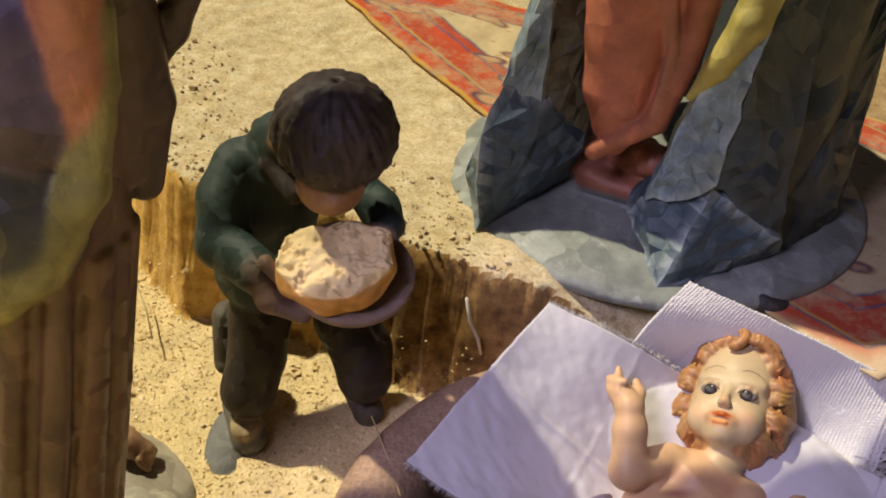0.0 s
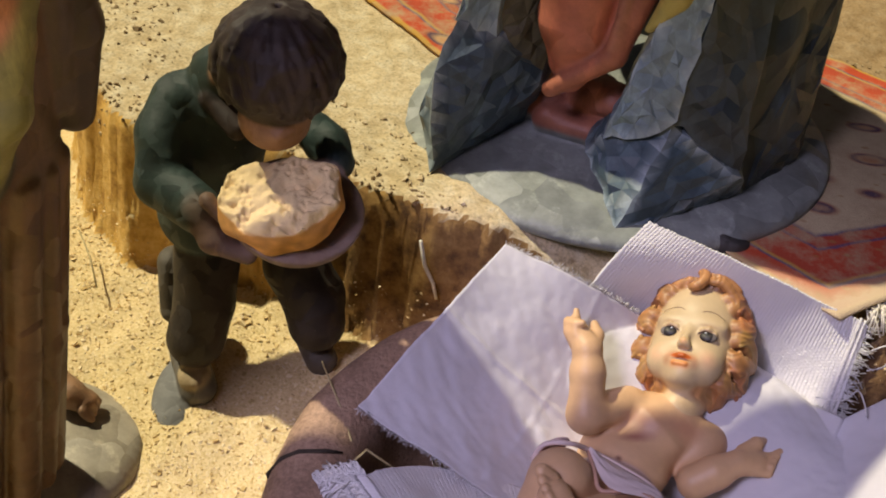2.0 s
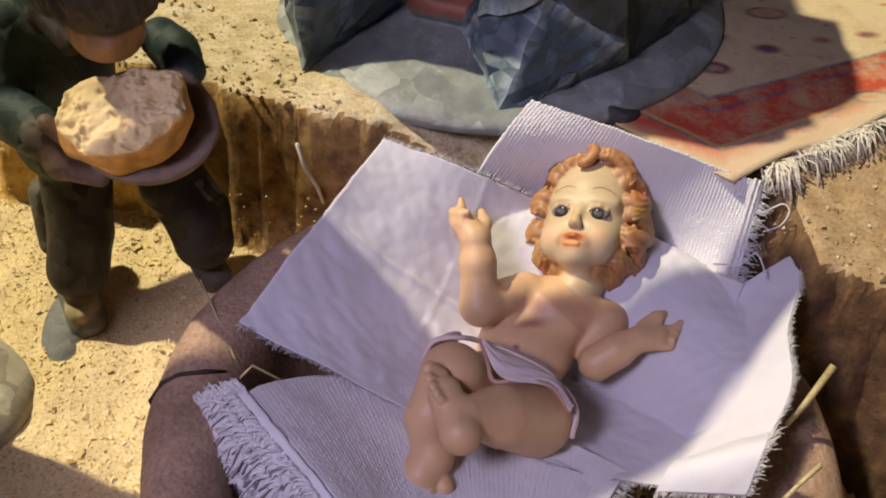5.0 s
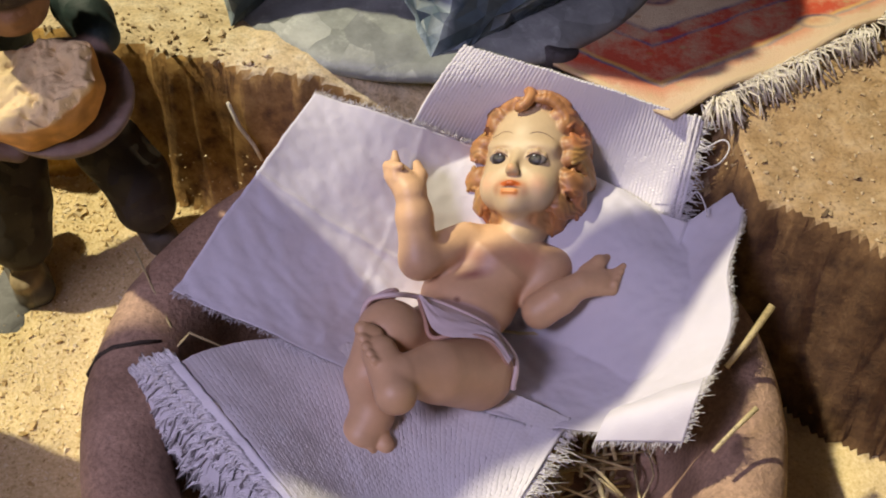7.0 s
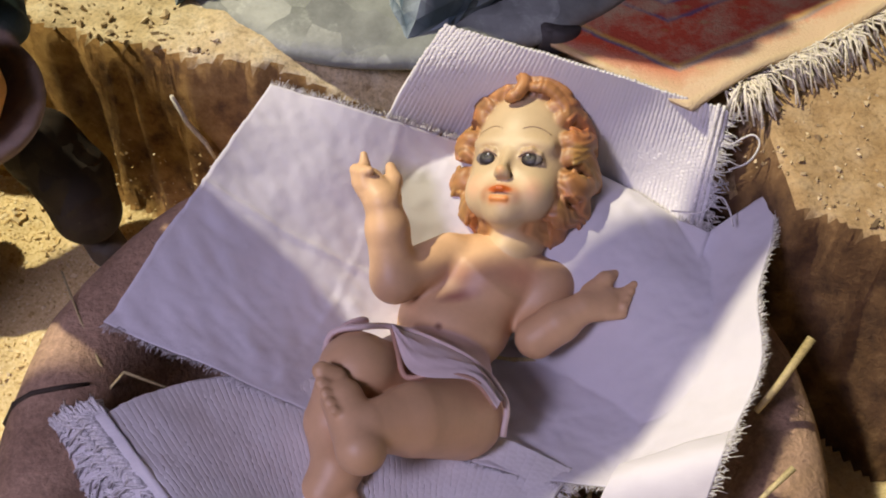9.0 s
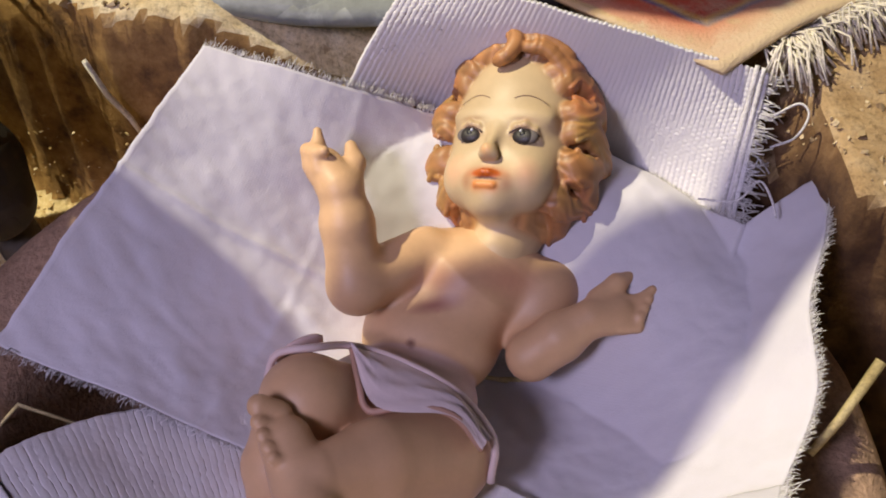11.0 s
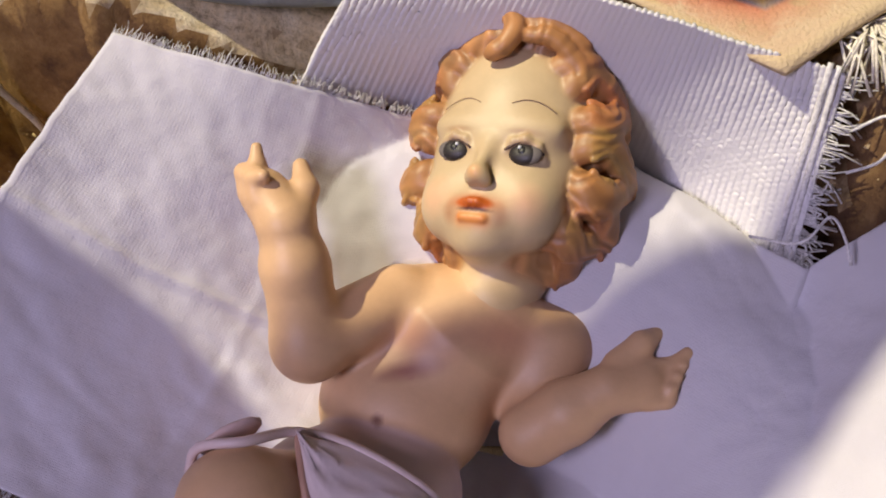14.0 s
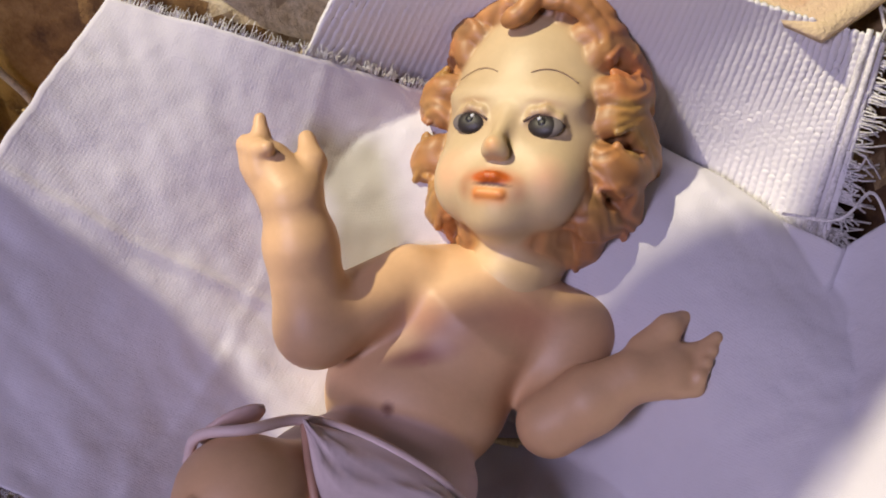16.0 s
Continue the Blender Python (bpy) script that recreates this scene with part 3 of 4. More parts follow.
def towel():
    ob = patch("ribbed_towel", 460, 130, towel_place, (0.13, 0.075), [RIBBED], 0.0014, "thick white ribbed cotton towel under the doll", "towel")
    fray(ob, towel_place, [lambda s: ((1, s), (1, 0))], 150, 0.006, 3, "white loose thread fringe", 0.0003)
    for pts in (((0.2599, 0.4564, 0.1000), (0.2675, 0.4569, 0.1040), (0.2700, 0.4533, 0.1020), (0.2651, 0.4480, 0.0980), (0.2576, 0.4481, 0.0940)), ((0.2353, 0.4421, 0.0780), (0.2448, 0.4340, 0.0860), (0.2530, 0.4394, 0.0880), (0.2566, 0.4353, 0.0840), (0.2576, 0.4297, 0.0800))):
        v, f = tube(smoothed(pts), 0.00042, 6)
        part("loose_thread", sheet_mesh("loose_thread", v, f, [THREAD]), ob, "curled loose white thread")
    for k in range(2):
        pts = [Vector(towel_place(0.965 + 0.018 * k, n / 20)) + Vector((0, 0, 0.0018)) for n in range(21)]
        v, f = tube(pts, 0.0009, 6)
        part("hem_cord", sheet_mesh("hem_cord", v, f, [THREAD]), ob)


towel()

# the sheet lies flat as far as a crease, and turns up beyond it
SHEET_TOP = smoothed(((0.0730, 0.5051, 0.1095), (0.1096, 0.4939, 0.1000), (0.1465, 0.4931, 0.0780), (0.1871, 0.4973, 0.0500), (0.2229, 0.4748, 0.0500), (0.2497, 0.4342, 0.0720)), 6)
SHEET_LOW = smoothed(((0.0049, 0.4095, 0.0815), (0.0430, 0.3953, 0.0660), (0.0832, 0.3774, 0.0520), (0.1239, 0.3634, 0.0440), (0.1613, 0.3477, 0.0420), (0.1967, 0.3379, 0.0460)), 6)
TURNED = [Vector(p) for p in ((0.2503, 0.4359, 0.0700), (0.2728, 0.4407, 0.0860), (0.2347, 0.3319, 0.0810), (0.1967, 0.3379, 0.0460))]
CREASE = 0.84


def sheet_place(u, v):
    if u <= CREASE:
        a = u / CREASE
        p = along(SHEET_TOP, a).lerp(along(SHEET_LOW, a), v)
        mid = math.sin(math.pi * min(1, max(0, v)))
        p.z -= 0.022 * mid * math.sin(math.pi * min(1, max(0, a)) ** 0.8) + 0.014 * mid * a
        flat = min(1, (1 - a) * 6)
    else:
        a = (u - CREASE) / (1 - CREASE)
        p = blend4(TURNED, a, v)
        mid = math.sin(math.pi * min(1, max(0, v)))
        p.z -= 0.014 * mid * (1 - a)
        p.x += 0.004 * mid * a + 0.0025 * math.sin(v * 11) * a
        flat = a
    p.z += (0.0022 * fbm(p, 22, 2) + 0.0010 * fbm((p.x * 1.4 + p.y, p.y - p.x * 0.4, 2), 60, 2)) * (0.4 + 0.6 * flat) + 0.0004 * fbm(p, 150, 2)
    # pressed creases
    p.z += 0.0005 * math.exp(-((u - 0.245 - 0.02 * v) / 0.006) ** 2) + 0.0010 * math.exp(-((v - 0.42 - 0.05 * u) / 0.012) ** 2) * (u < 0.6)
    return over_rim(p)


FLAP = [Vector(p) for p in ((0.1973, 0.3375, 0.0660), (0.2330, 0.3353, 0.0900), (0.2203, 0.3126, 0.0740), (0.1875, 0.3249, 0.0620))]


def flap_place(u, v):
    p = blend4(FLAP, u, v)
    p.z += 0.014 * math.sin(math.pi * min(1, v * 0.9)) * (0.35 + 0.65 * u) + 0.0015 * fbm(p, 45, 3)
    return p


def sheet():
    ob = patch("cotton_sheet", 200, 150, sheet_place, (0.22, 0.14), [COTTON], 0.0005, "creased white cotton sheet with frayed edges", "cloth")
    fray(ob, sheet_place, [lambda s: ((s * CREASE, 0), (0, -1)), lambda s: ((s * CREASE, 1), (0, 1)), lambda s: ((1, s), (0.6, 0))], 1100, 0.0024, 4, "white frayed threads", 0.00010, 0.30)
    fl = patch("turned_corner", 60, 40, flap_place, (0.06, 0.04), [COTTON], 0.0008, "corner of the sheet folded back", "", ob)
    fray(fl, flap_place, [lambda s: ((s, 1), (0, 1)), lambda s: ((1, s), (1, 0))], 130, 0.004, 14, "white frayed threads", 0.00016)


sheet()


def curve3(a, b, c, s):
    return Vector(a) * (1 - s) ** 2 + Vector(b) * 2 * s * (1 - s) + Vector(c) * s * s


def folded_place(u, v):
    top = curve3((0.0128, 0.3661, 0.0860), (0.0648, 0.4329, 0.0300), (0.1822, 0.3485, 0.0400), u)
    low = curve3((0.0715, 0.2865, 0.0840), (0.0945, 0.2914, 0.0360), (0.1455, 0.2970, 0.0420), u)
    p = top.lerp(low, v)
    p.z += 0.003 * math.sin(math.pi * v) - 0.004 * math.exp(-u * 18) + 0.0016 * fbm(p, 30) 
    p = over_rim(p, 0.002)
    p.z += ribs(u, v, 0.16, 0.09, 0.0024, 0.0030, 0.00026)
    return p


def hem_place(u, v):
    ridge = folded_place(0, u)
    low = Vector((-0.0170, 0.3660, 0.0640)).lerp(Vector((0.0430, 0.2960, 0.0570)), u)
    p = ridge.lerp(low, v)
    p.z += 0.006 * math.sin(math.pi * min(1, v * 0.9 + 0.1)) + 0.002 * fbm(p, 60, 3)
    return p


def folded_towel():
    ob = patch("folded_towel", 480, 110, folded_place, (0.16, 0.09), [BRUSHED], 0.004, "folded white ribbed towel hanging over the bowl", "towel")
    fray(ob, folded_place, [lambda s: ((1, s), (1, 0))], 170, 0.009, 6, "white shaggy fringe", 0.00028)
    hem = patch("hem", 60, 30, hem_place, (0.09, 0.03), [BRUSHED], 0.003, "shaggy frayed hem", "", ob)
    fray(hem, hem_place, [lambda s: ((s, 1), (0, 1)), lambda s: ((s, 0.85), (0, 1)), lambda s: ((s, 0.6), (0, 1)), lambda s: ((s, 0.4), (0, 1)), lambda s: ((s, 0.2), (0, 1)), lambda s: ((0, s), (-1, 0))], 380, 0.0075, 16, "white shaggy fringe", 0.00055, 0.30, 0.6, 0.0028)


folded_towel()

# ---- doll ----
SKIN, HAIR = (0.63, 0.395, 0.215), (0.33, 0.155, 0.055)
LINEN = (0.62, 0.46, 0.42)
LONG = 1.25
HEAD = Matrix(((0.8969, 0.2725, -0.3483, 0.1694), (-0.3649, 0.9009, -0.2348, 0.4665), (0.2498, 0.3377, 0.9075, 0.0935), (0, 0, 0, 1)))


def doll():
    def h(a, b, c):
        return HEAD @ (Vector((a, b * LONG, c)) * 0.001)

    def mm(a, b, c):
        return a * 0.001, b * LONG * 0.001, c * 0.001

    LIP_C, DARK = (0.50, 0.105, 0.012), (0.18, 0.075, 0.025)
    FACE = (0.54, 0.405, 0.23)
    s = Sculpt(0.0005, 0.004)
    s.ball(h(0.3, 9.5, -24), mm(23.6, 25.5, 22.5), FACE, HEAD)
    s.ball(h(0, -3.0, -19.5), mm(21.4, 18.6, 18.0), FACE, HEAD)
    for q in (-1, 1):
        s.ball(h(10.5 * q, -10.5, -10.5), mm(8.6, 7.6, 8.0), FACE, HEAD, 0.006)
        s.ball(h(9.8 * q, 6.2, -6.4), mm(7.5, 2.4, 3.4), FACE, HEAD, 0.006)
        s.ball(h(2.1 * q, -6.9, 0.6), mm(1.5, 1.1, 1.5), FACE, HEAD, 0.0015)
        s.cut(h(9.8 * q, 0, 0.8), mm(5.4, 2.9, 3.0), HEAD, 0.0035)
        s.limbs([h(q * 4.8, 0.4, -2.6), h(q * 6.8, 2.3, -2.0), h(q * 10.0, 2.9, -2.0), h(q * 13.2, 1.9, -3.8), h(q * 14.6, 0, -5.8)], [0.0005, 0.0008, 0.0009, 0.0008, 0.0005], FACE, 0.0014)
    s.ball(h(0, -18.6, -8.2), mm(6.8, 3.6, 5.6), FACE, HEAD, 0.006)
    s.limb(h(0, 2, -3.0), h(0, -5.4, 1.7), 0.0014, 0.0018, FACE, 0.003)
    s.ball(h(0, -5.9, 2.0), mm(2.3, 1.7, 2.1), FACE, HEAD, 0.002)
    s.ball(h(0, -13.2, -5.0), mm(8.2, 4.6, 5.0), FACE, HEAD, 0.005)
    for q in (-1, 1):
        s.limb(h(6.0 * q, -12.3, -2.3), h(1.0 * q, -11.7, 0.5), 0.0006, 0.0013, LIP_C, 0.0008)
    s.limb(h(-3.0, -15.0, -0.5), h(3.0, -15.0, -0.5), 0.0011, 0.0011, (0.66, 0.22, 0.05), 0.0008)
    s.limb(h(3, -17, -27), (0.1685, 0.4422, 0.0590), 0.0122, 0.0118, (0.60, 0.43, 0.235), 0.006)
    # hair: a dark cap, broad waves round the face and curls at the nape
    rnd = random.Random(2)
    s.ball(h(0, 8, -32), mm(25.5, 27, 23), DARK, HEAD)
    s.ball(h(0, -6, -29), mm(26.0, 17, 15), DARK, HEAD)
    for k in range(22):
        a = radians(-64 + 308 * k / 21)
        ca, sa = math.cos(a), math.sin(a)
        top = max(0.0, sa)
        base = (-0.5 + 22.0 * ca, -0.5 + (19 if sa > 0 else 15.5) * sa + 8.0 * top, -12.5 + 5 * top - 2 * abs(ca) - 4 * max(0.0, -sa))
        tw = (3.6 if k % 2 else -3.2) * rnd.uniform(0.7, 1.15)
        ring = [base]
        for j, (out, back) in enumerate(((3.4, 1), (7.2, 4), (9.6, 10), (10.0, 17), (8, 26))):
            w = tw * math.sin(1.35 * j + 0.5)
            ring.append((base[0] + out * 0.66 * ca - w * sa, base[1] + out * sa * (0.62 if sa > 0 else 0.6) + w * ca, base[2] - back))
        g = rnd.uniform(0.92, 1.15)
        c = tuple(x * g for x in HAIR)
        fine = [tuple(p) for p in smoothed(ring, 3)]
        n = len(fine) - 1
        s.limbs([h(*p) for p in fine], [0.0020 + 0.0026 * math.sin(math.pi * min(1, 0.1 + 0.85 * i / n)) for i in range(n + 1)], c, 0.0016)
        for strand in range(5):
            off = (strand - 2) * 1.7
            line = [(p[0] - off * sa + ca * 2.4, p[1] + off * ca + sa * 2.4, p[2] + 2.9 - 0.35 * abs(off)) for p in fine[2:-3]]
            s.limbs([h(*p) for p in line], [0.0009] * len(line), tuple(x * rnd.uniform(0.9, 1.35) for x in c), 0.0006)
    for pts, r in ((((-9, 30, -7), (-5, 32, -5), (0, 30, -2.5), (1.5, 26, -0.8), (-1, 22.5, -0.3), (-4, 21.5, -0.8)), 0.0027), (((3, 30, -4), (10, 31, -5), (16, 28, -9), (20, 22, -13)), 0.0030),
                   (((5, 26, -2.2), (11, 26.5, -4), (17, 23, -8.5), (20.5, 17, -12)), 0.0024), (((-7, 27, -6), (-13, 25, -9), (-18, 20, -13), (-20.5, 12, -16)), 0.0030),
                   (((-3, 35, -9), (5, 37, -10), (14, 34, -14), (22, 27, -19)), 0.0034), (((-8, 31, -8), (-2, 34, -6), (6, 34.5, -6), (14, 31, -10)), 0.0022), (((4, 28.5, -2.8), (10, 28.8, -4), (15, 26, -7.5)), 0.0012)):
        g = rnd.uniform(1.0, 1.4)
        line = smoothed(pts, 3)
        s.limbs([h(*p) for p in line], [r * (0.55 + 0.45 * math.sin(math.pi * (0.15 + 0.75 * i / len(line)))) for i in range(len(line))], tuple(x * g for x in HAIR), 0.001)
    for q in (-1, 1):
        s.ball(h(20.8 * q, -7, -18), mm(2.6, 5, 3.5), SKIN, HEAD, 0.0015)
        s.stroke(h(12.5 * q, -10.5, -3), mm(6.5, 5.5, 8), (0.68, 0.40, 0.23), 0.95, HEAD)
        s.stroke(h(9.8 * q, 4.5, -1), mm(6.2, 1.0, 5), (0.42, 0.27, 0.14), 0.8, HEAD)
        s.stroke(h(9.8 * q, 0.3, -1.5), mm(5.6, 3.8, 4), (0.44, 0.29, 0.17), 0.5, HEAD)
    s.stroke(h(0, -6.2, 4), mm(2.8, 2.2, 3.5), (0.62, 0.33, 0.14), 0.9, HEAD)
    s.stroke(h(-7.0, -14.3, -1), mm(3.2, 3.2, 4), (0.42, 0.22, 0.11), 0.95, HEAD)
    s.stroke(h(7.2, -14.3, -1), mm(3.4, 3.2, 4), (0.42, 0.23, 0.13), 0.95, HEAD)
    s.stroke(h(0, -11.9, 1), mm(6.2, 1.5, 4.5), LIP_C, 0.3, HEAD)
    s.stroke(h(0, -15.0, 1), mm(4.2, 1.35, 4.5), (0.66, 0.25, 0.06), 0.35, HEAD)
    s.stroke(h(0.5, -13.3, 1), mm(6.4, 0.6, 4.5), (0.10, 0.025, 0.012), 0.5, HEAD)
    extra = []
    for q in (-1, 1):
        # last and smallest: a pale bead that paints a catchlight on the eye
        for (r, off, colour) in ((mm(4.9, 2.45, 1.7), (9.8, 0.1, -3.5), (0.15, 0.13, 0.12)), (mm(4.2, 2.45, 1.8), (9.6, 0.0, -3.33), (0.020, 0.015, 0.015)), (mm(1.9, 1.5, 1.85), (9.6, 0.4, -3.15), (0.006, 0.006, 0.008)),
                                 (mm(0.55, 0.45, 0.6), (8.9, 1.3, -1.80), (0.62, 0.64, 0.68))):
            bm = bmesh.new()
            bmesh.ops.create_uvsphere(bm, u_segments=24, v_segments=16, radius=1)
            bm.transform(HEAD @ Matrix.Translation(Vector((off[0] * q, off[1], off[2])) * 0.001) @ Matrix.Diagonal((*r, 1)))
            bm.verts.index_update()
            extra.append((np.array([tuple(v.co) for v in bm.verts]), [[v.index for v in f.verts] for f in bm.faces], colour))
            bm.free()
        lid = [h(q * (4.8 + 10.0 * k / 8), 0.4 + 1.9 * math.sin(math.pi * k / 8), -2.0 + 0.7 * math.sin(math.pi * k / 8) - 2.6 * (k / 8) ** 2) for k in range(9)]
        v, f = tube(lid, 0.00042, 5)
        extra.append((np.array(v), f, (0.12, 0.075, 0.055)))
    hv, hf = s.surface()

    def on_skin(a, b):
        p = np.array(h(a, b, 0))
        n = np.array(HEAD.col[2][:3])
        w = hv - p
        k = w @ n
        side = np.linalg.norm(w - k[:, None] * n, axis=1)
        near = np.where(side < 0.0009, k, -1)
        return Vector(p + n * near.max())

    inward = HEAD.inverted()
    turn_in, shift = np.array(inward.to_3x3()), np.array(inward.translation)

    def combed(v, f, c):
        """Combed grooves in the hair, darker at the bottom."""
        q = (v @ turn_in.T + shift) * 1000
        hair = (np.linalg.norm(q - (1, 2, -22), axis=1) < 50) & (c[:, 2] < 0.11) & (c[:, 1] < 0.24) & ((q[:, 2] < -9) | (q[:, 1] > 24))
        ang = np.arctan2(q[:, 1] - 2, q[:, 0] - 1)
        wob = np.array([noise.noise(Vector(p) * 0.11) for p in q[hair]])
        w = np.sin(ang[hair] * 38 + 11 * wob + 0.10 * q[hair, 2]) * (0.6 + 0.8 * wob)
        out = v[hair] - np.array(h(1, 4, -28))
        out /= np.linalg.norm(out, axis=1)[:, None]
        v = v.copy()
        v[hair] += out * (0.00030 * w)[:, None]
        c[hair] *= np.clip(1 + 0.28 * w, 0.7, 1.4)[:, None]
        return v

    for q in (-1, 1):
        brow = [on_skin(q * (4.5 + 11.5 * k / 8), 8.6 + 3.2 * math.sin(math.pi * (0.22 + 0.66 * k / 8))) for k in range(9)]
        v, f = tube(smoothed(brow, 2), 0.00014, 4)
        extra.append((np.array(v), f, (0.33, 0.22, 0.14)))

    d = Sculpt(0.0008, 0.006)
    d.limb((0.1677, 0.4416, 0.0580), (0.1587, 0.4351, 0.0520), 0.012, 0.018, SKIN)
    d.ball((0.1555, 0.4370, 0.0490), (0.0230, 0.021, 0.0150), SKIN)
    d.ball((0.1422, 0.4208, 0.0420), (0.0245, 0.024, 0.019), SKIN)
    d.ball((0.1267, 0.3944, 0.0430), (0.0290, 0.020, 0.0205), LINEN, None, 0.003)
    d.limb((0.1420, 0.4450, 0.0540), (0.1847, 0.4297, 0.0490), 0.0100, 0.0100, SKIN, 0.008)
    # raised arm
    d.limbs([(0.1426, 0.4430, 0.0600), (0.1191, 0.4287, 0.0660), (0.1180, 0.4431, 0.0820), (0.1175, 0.4499, 0.0890)], [0.0095, 0.0098, 0.0086, 0.0070], SKIN, 0.0035)
    d.limb((0.1166, 0.4523, 0.0900), (0.1120, 0.4590, 0.0925), 0.0076, 0.0066, SKIN, 0.003)
    d.limbs([(0.1110, 0.4605, 0.0945), (0.1108, 0.4650, 0.0972), (0.1109, 0.4690, 0.0990)], [0.0027, 0.0023, 0.0016], SKIN, 0.0012)
    d.limbs([(0.1200, 0.4530, 0.0905), (0.1222, 0.4600, 0.0915), (0.1212, 0.4668, 0.0925)], [0.0046, 0.0036, 0.0022], SKIN, 0.0015)
    for k in range(3):
        a = Vector((0.1074, 0.4602, 0.0925)) + Vector((0.0016 * k, -0.0022 * k, 0.0014 * k))
        d.limbs([a, a + Vector((-0.0004, 0.0040, 0.0030)), a + Vector((0.0026, 0.0028, 0.0052))], [0.0027, 0.0024, 0.0019], SKIN, 0.0009)
    # open arm
    d.limbs([(0.1830, 0.4301, 0.0490), (0.1765, 0.4130, 0.0430)], [0.0105, 0.0090], SKIN, 0.004)
    d.limbs([(0.1752, 0.4060, 0.0470), (0.1850, 0.4085, 0.0535), (0.1955, 0.4118, 0.0585)], [0.0088, 0.0085, 0.0064], SKIN, 0.002)
    d.ball((0.2020, 0.4130, 0.0580), (0.0092, 0.0078, 0.0058), SKIN, Matrix.Rotation(radians(12), 4, "Z"), 0.003)
    d.limbs([(0.1990, 0.4178, 0.0600), (0.2058, 0.4222, 0.0615), (0.2110, 0.4258, 0.0600)], [0.0040, 0.0034, 0.0020], SKIN, 0.0015)
    for k in range(4):
        a = Vector((0.2078, 0.4162, 0.0590)) + Vector((-0.0009 * k, -0.0028 * k, -0.0004 * k))
        d.limbs([a, a + Vector((0.0050, 0.0002, -0.0006)), a + Vector((0.0094 - 0.0010 * k, 0.0024 - 0.0002 * k, 0.0022))], [0.0029, 0.0026, 0.0018], SKIN, 0.0008)
    # bent leg with its foot on the cloth
    d.limbs([(0.1183, 0.3879, 0.0480), (0.1030, 0.3837, 0.0700), (0.0913, 0.3697, 0.0580), (0.0923, 0.3533, 0.0570)], [0.0160, 0.0150, 0.0105, 0.0088], SKIN, 0.002)
    d.limb((0.0931, 0.3500, 0.0560), (0.0880, 0.3430, 0.0525), 0.0098, 0.0098, SKIN, 0.003)
    for k, (x, y) in enumerate(((0.0768, 0.3401), (0.0815, 0.3363), (0.0862, 0.3340), (0.0910, 0.3336), (0.0975, 0.3373))):
        r = 0.0046 if k == 4 else 0.0030 + 0.0002 * k
        d.limb((x + (0.087 - x) * 0.3, y + 0.006, 0.0525), (x, y, 0.0515), r, r, SKIN, 0.0008)
    # crossed leg
    d.limbs([(0.1408, 0.3705, 0.0520), (0.1233, 0.3618, 0.0680), (0.1077, 0.3547, 0.0790)], [0.0175, 0.0140, 0.0092], SKIN, 0.0015)
    d.limbs([(0.1045, 0.3460, 0.0790), (0.1020, 0.3560, 0.0795), (0.0985, 0.3655, 0.0815)], [0.0094, 0.0086, 0.0080], SKIN, 0.0018)
    for k, (x, y) in enumerate(((0.0918, 0.3742), (0.0918, 0.3690), (0.0932, 0.3645), (0.0946, 0.3608), (0.0962, 0.3574))):
        r = 0.0040 if k == 0 else 0.0030 - 0.0002 * k
        d.limb((x + 0.005, y - 0.001, 0.0845), (x, y, 0.0885), r, r * 0.9, SKIN, 0.0008)
    d.ball((0.1010, 0.4015, 0.0730), (0.0085, 0.0016, 0.0055), LINEN, Matrix.Rotation(radians(25), 4, "Z"), 0.0015)
    d.cut((0.1359, 0.4065, 0.0625), 0.0014, None, 0.001)
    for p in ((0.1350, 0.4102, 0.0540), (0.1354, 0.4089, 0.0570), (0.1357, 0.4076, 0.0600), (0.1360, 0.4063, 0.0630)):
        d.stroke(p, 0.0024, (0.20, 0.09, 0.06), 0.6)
    # reddish chest and painted creases, with the chest's shade put into the colour
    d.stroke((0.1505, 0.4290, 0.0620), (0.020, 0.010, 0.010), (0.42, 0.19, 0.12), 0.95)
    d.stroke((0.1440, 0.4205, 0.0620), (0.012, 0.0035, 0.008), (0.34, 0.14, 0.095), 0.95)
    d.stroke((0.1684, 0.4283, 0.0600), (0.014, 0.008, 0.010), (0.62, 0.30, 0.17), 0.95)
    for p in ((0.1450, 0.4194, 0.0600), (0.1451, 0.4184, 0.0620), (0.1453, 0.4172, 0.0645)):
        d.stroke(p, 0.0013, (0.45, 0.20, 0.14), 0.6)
    # rolled rims of the loincloth
    pale = (0.72, 0.57, 0.53)
    for pts, r in ((((0.0904, 0.3944, 0.0700), (0.0952, 0.3962, 0.0800), (0.1069, 0.3954, 0.0830), (0.1175, 0.4014, 0.0720), (0.1323, 0.3967, 0.0680), (0.1489, 0.3839, 0.0680), (0.1588, 0.3700, 0.0620), (0.1568, 0.3599, 0.0520)), 0.0013),
                   (((0.1175, 0.4007, 0.0720), (0.1193, 0.3872, 0.0740), (0.1220, 0.3780, 0.0720), (0.1334, 0.3767, 0.0750), (0.1470, 0.3731, 0.0740), (0.1551, 0.3647, 0.0660)), 0.0012)):
        v, f = tube(smoothed(pts, 5), r, 8)
        extra.append((np.array(v), f, pale if r > 0.00125 else (0.46, 0.27, 0.19)))
    cloth_v, cloth_f = [], []
    up_edge = smoothed(((0.1175, 0.4006, 0.0730), (0.1323, 0.3960, 0.0690), (0.1488, 0.3832, 0.0690), (0.1587, 0.3694, 0.0630)), 8)
    low_edge = smoothed(((0.1175, 0.3999, 0.0735), (0.1246, 0.3768, 0.0770), (0.1469, 0.3721, 0.0750), (0.1550, 0.3640, 0.0670)), 8)
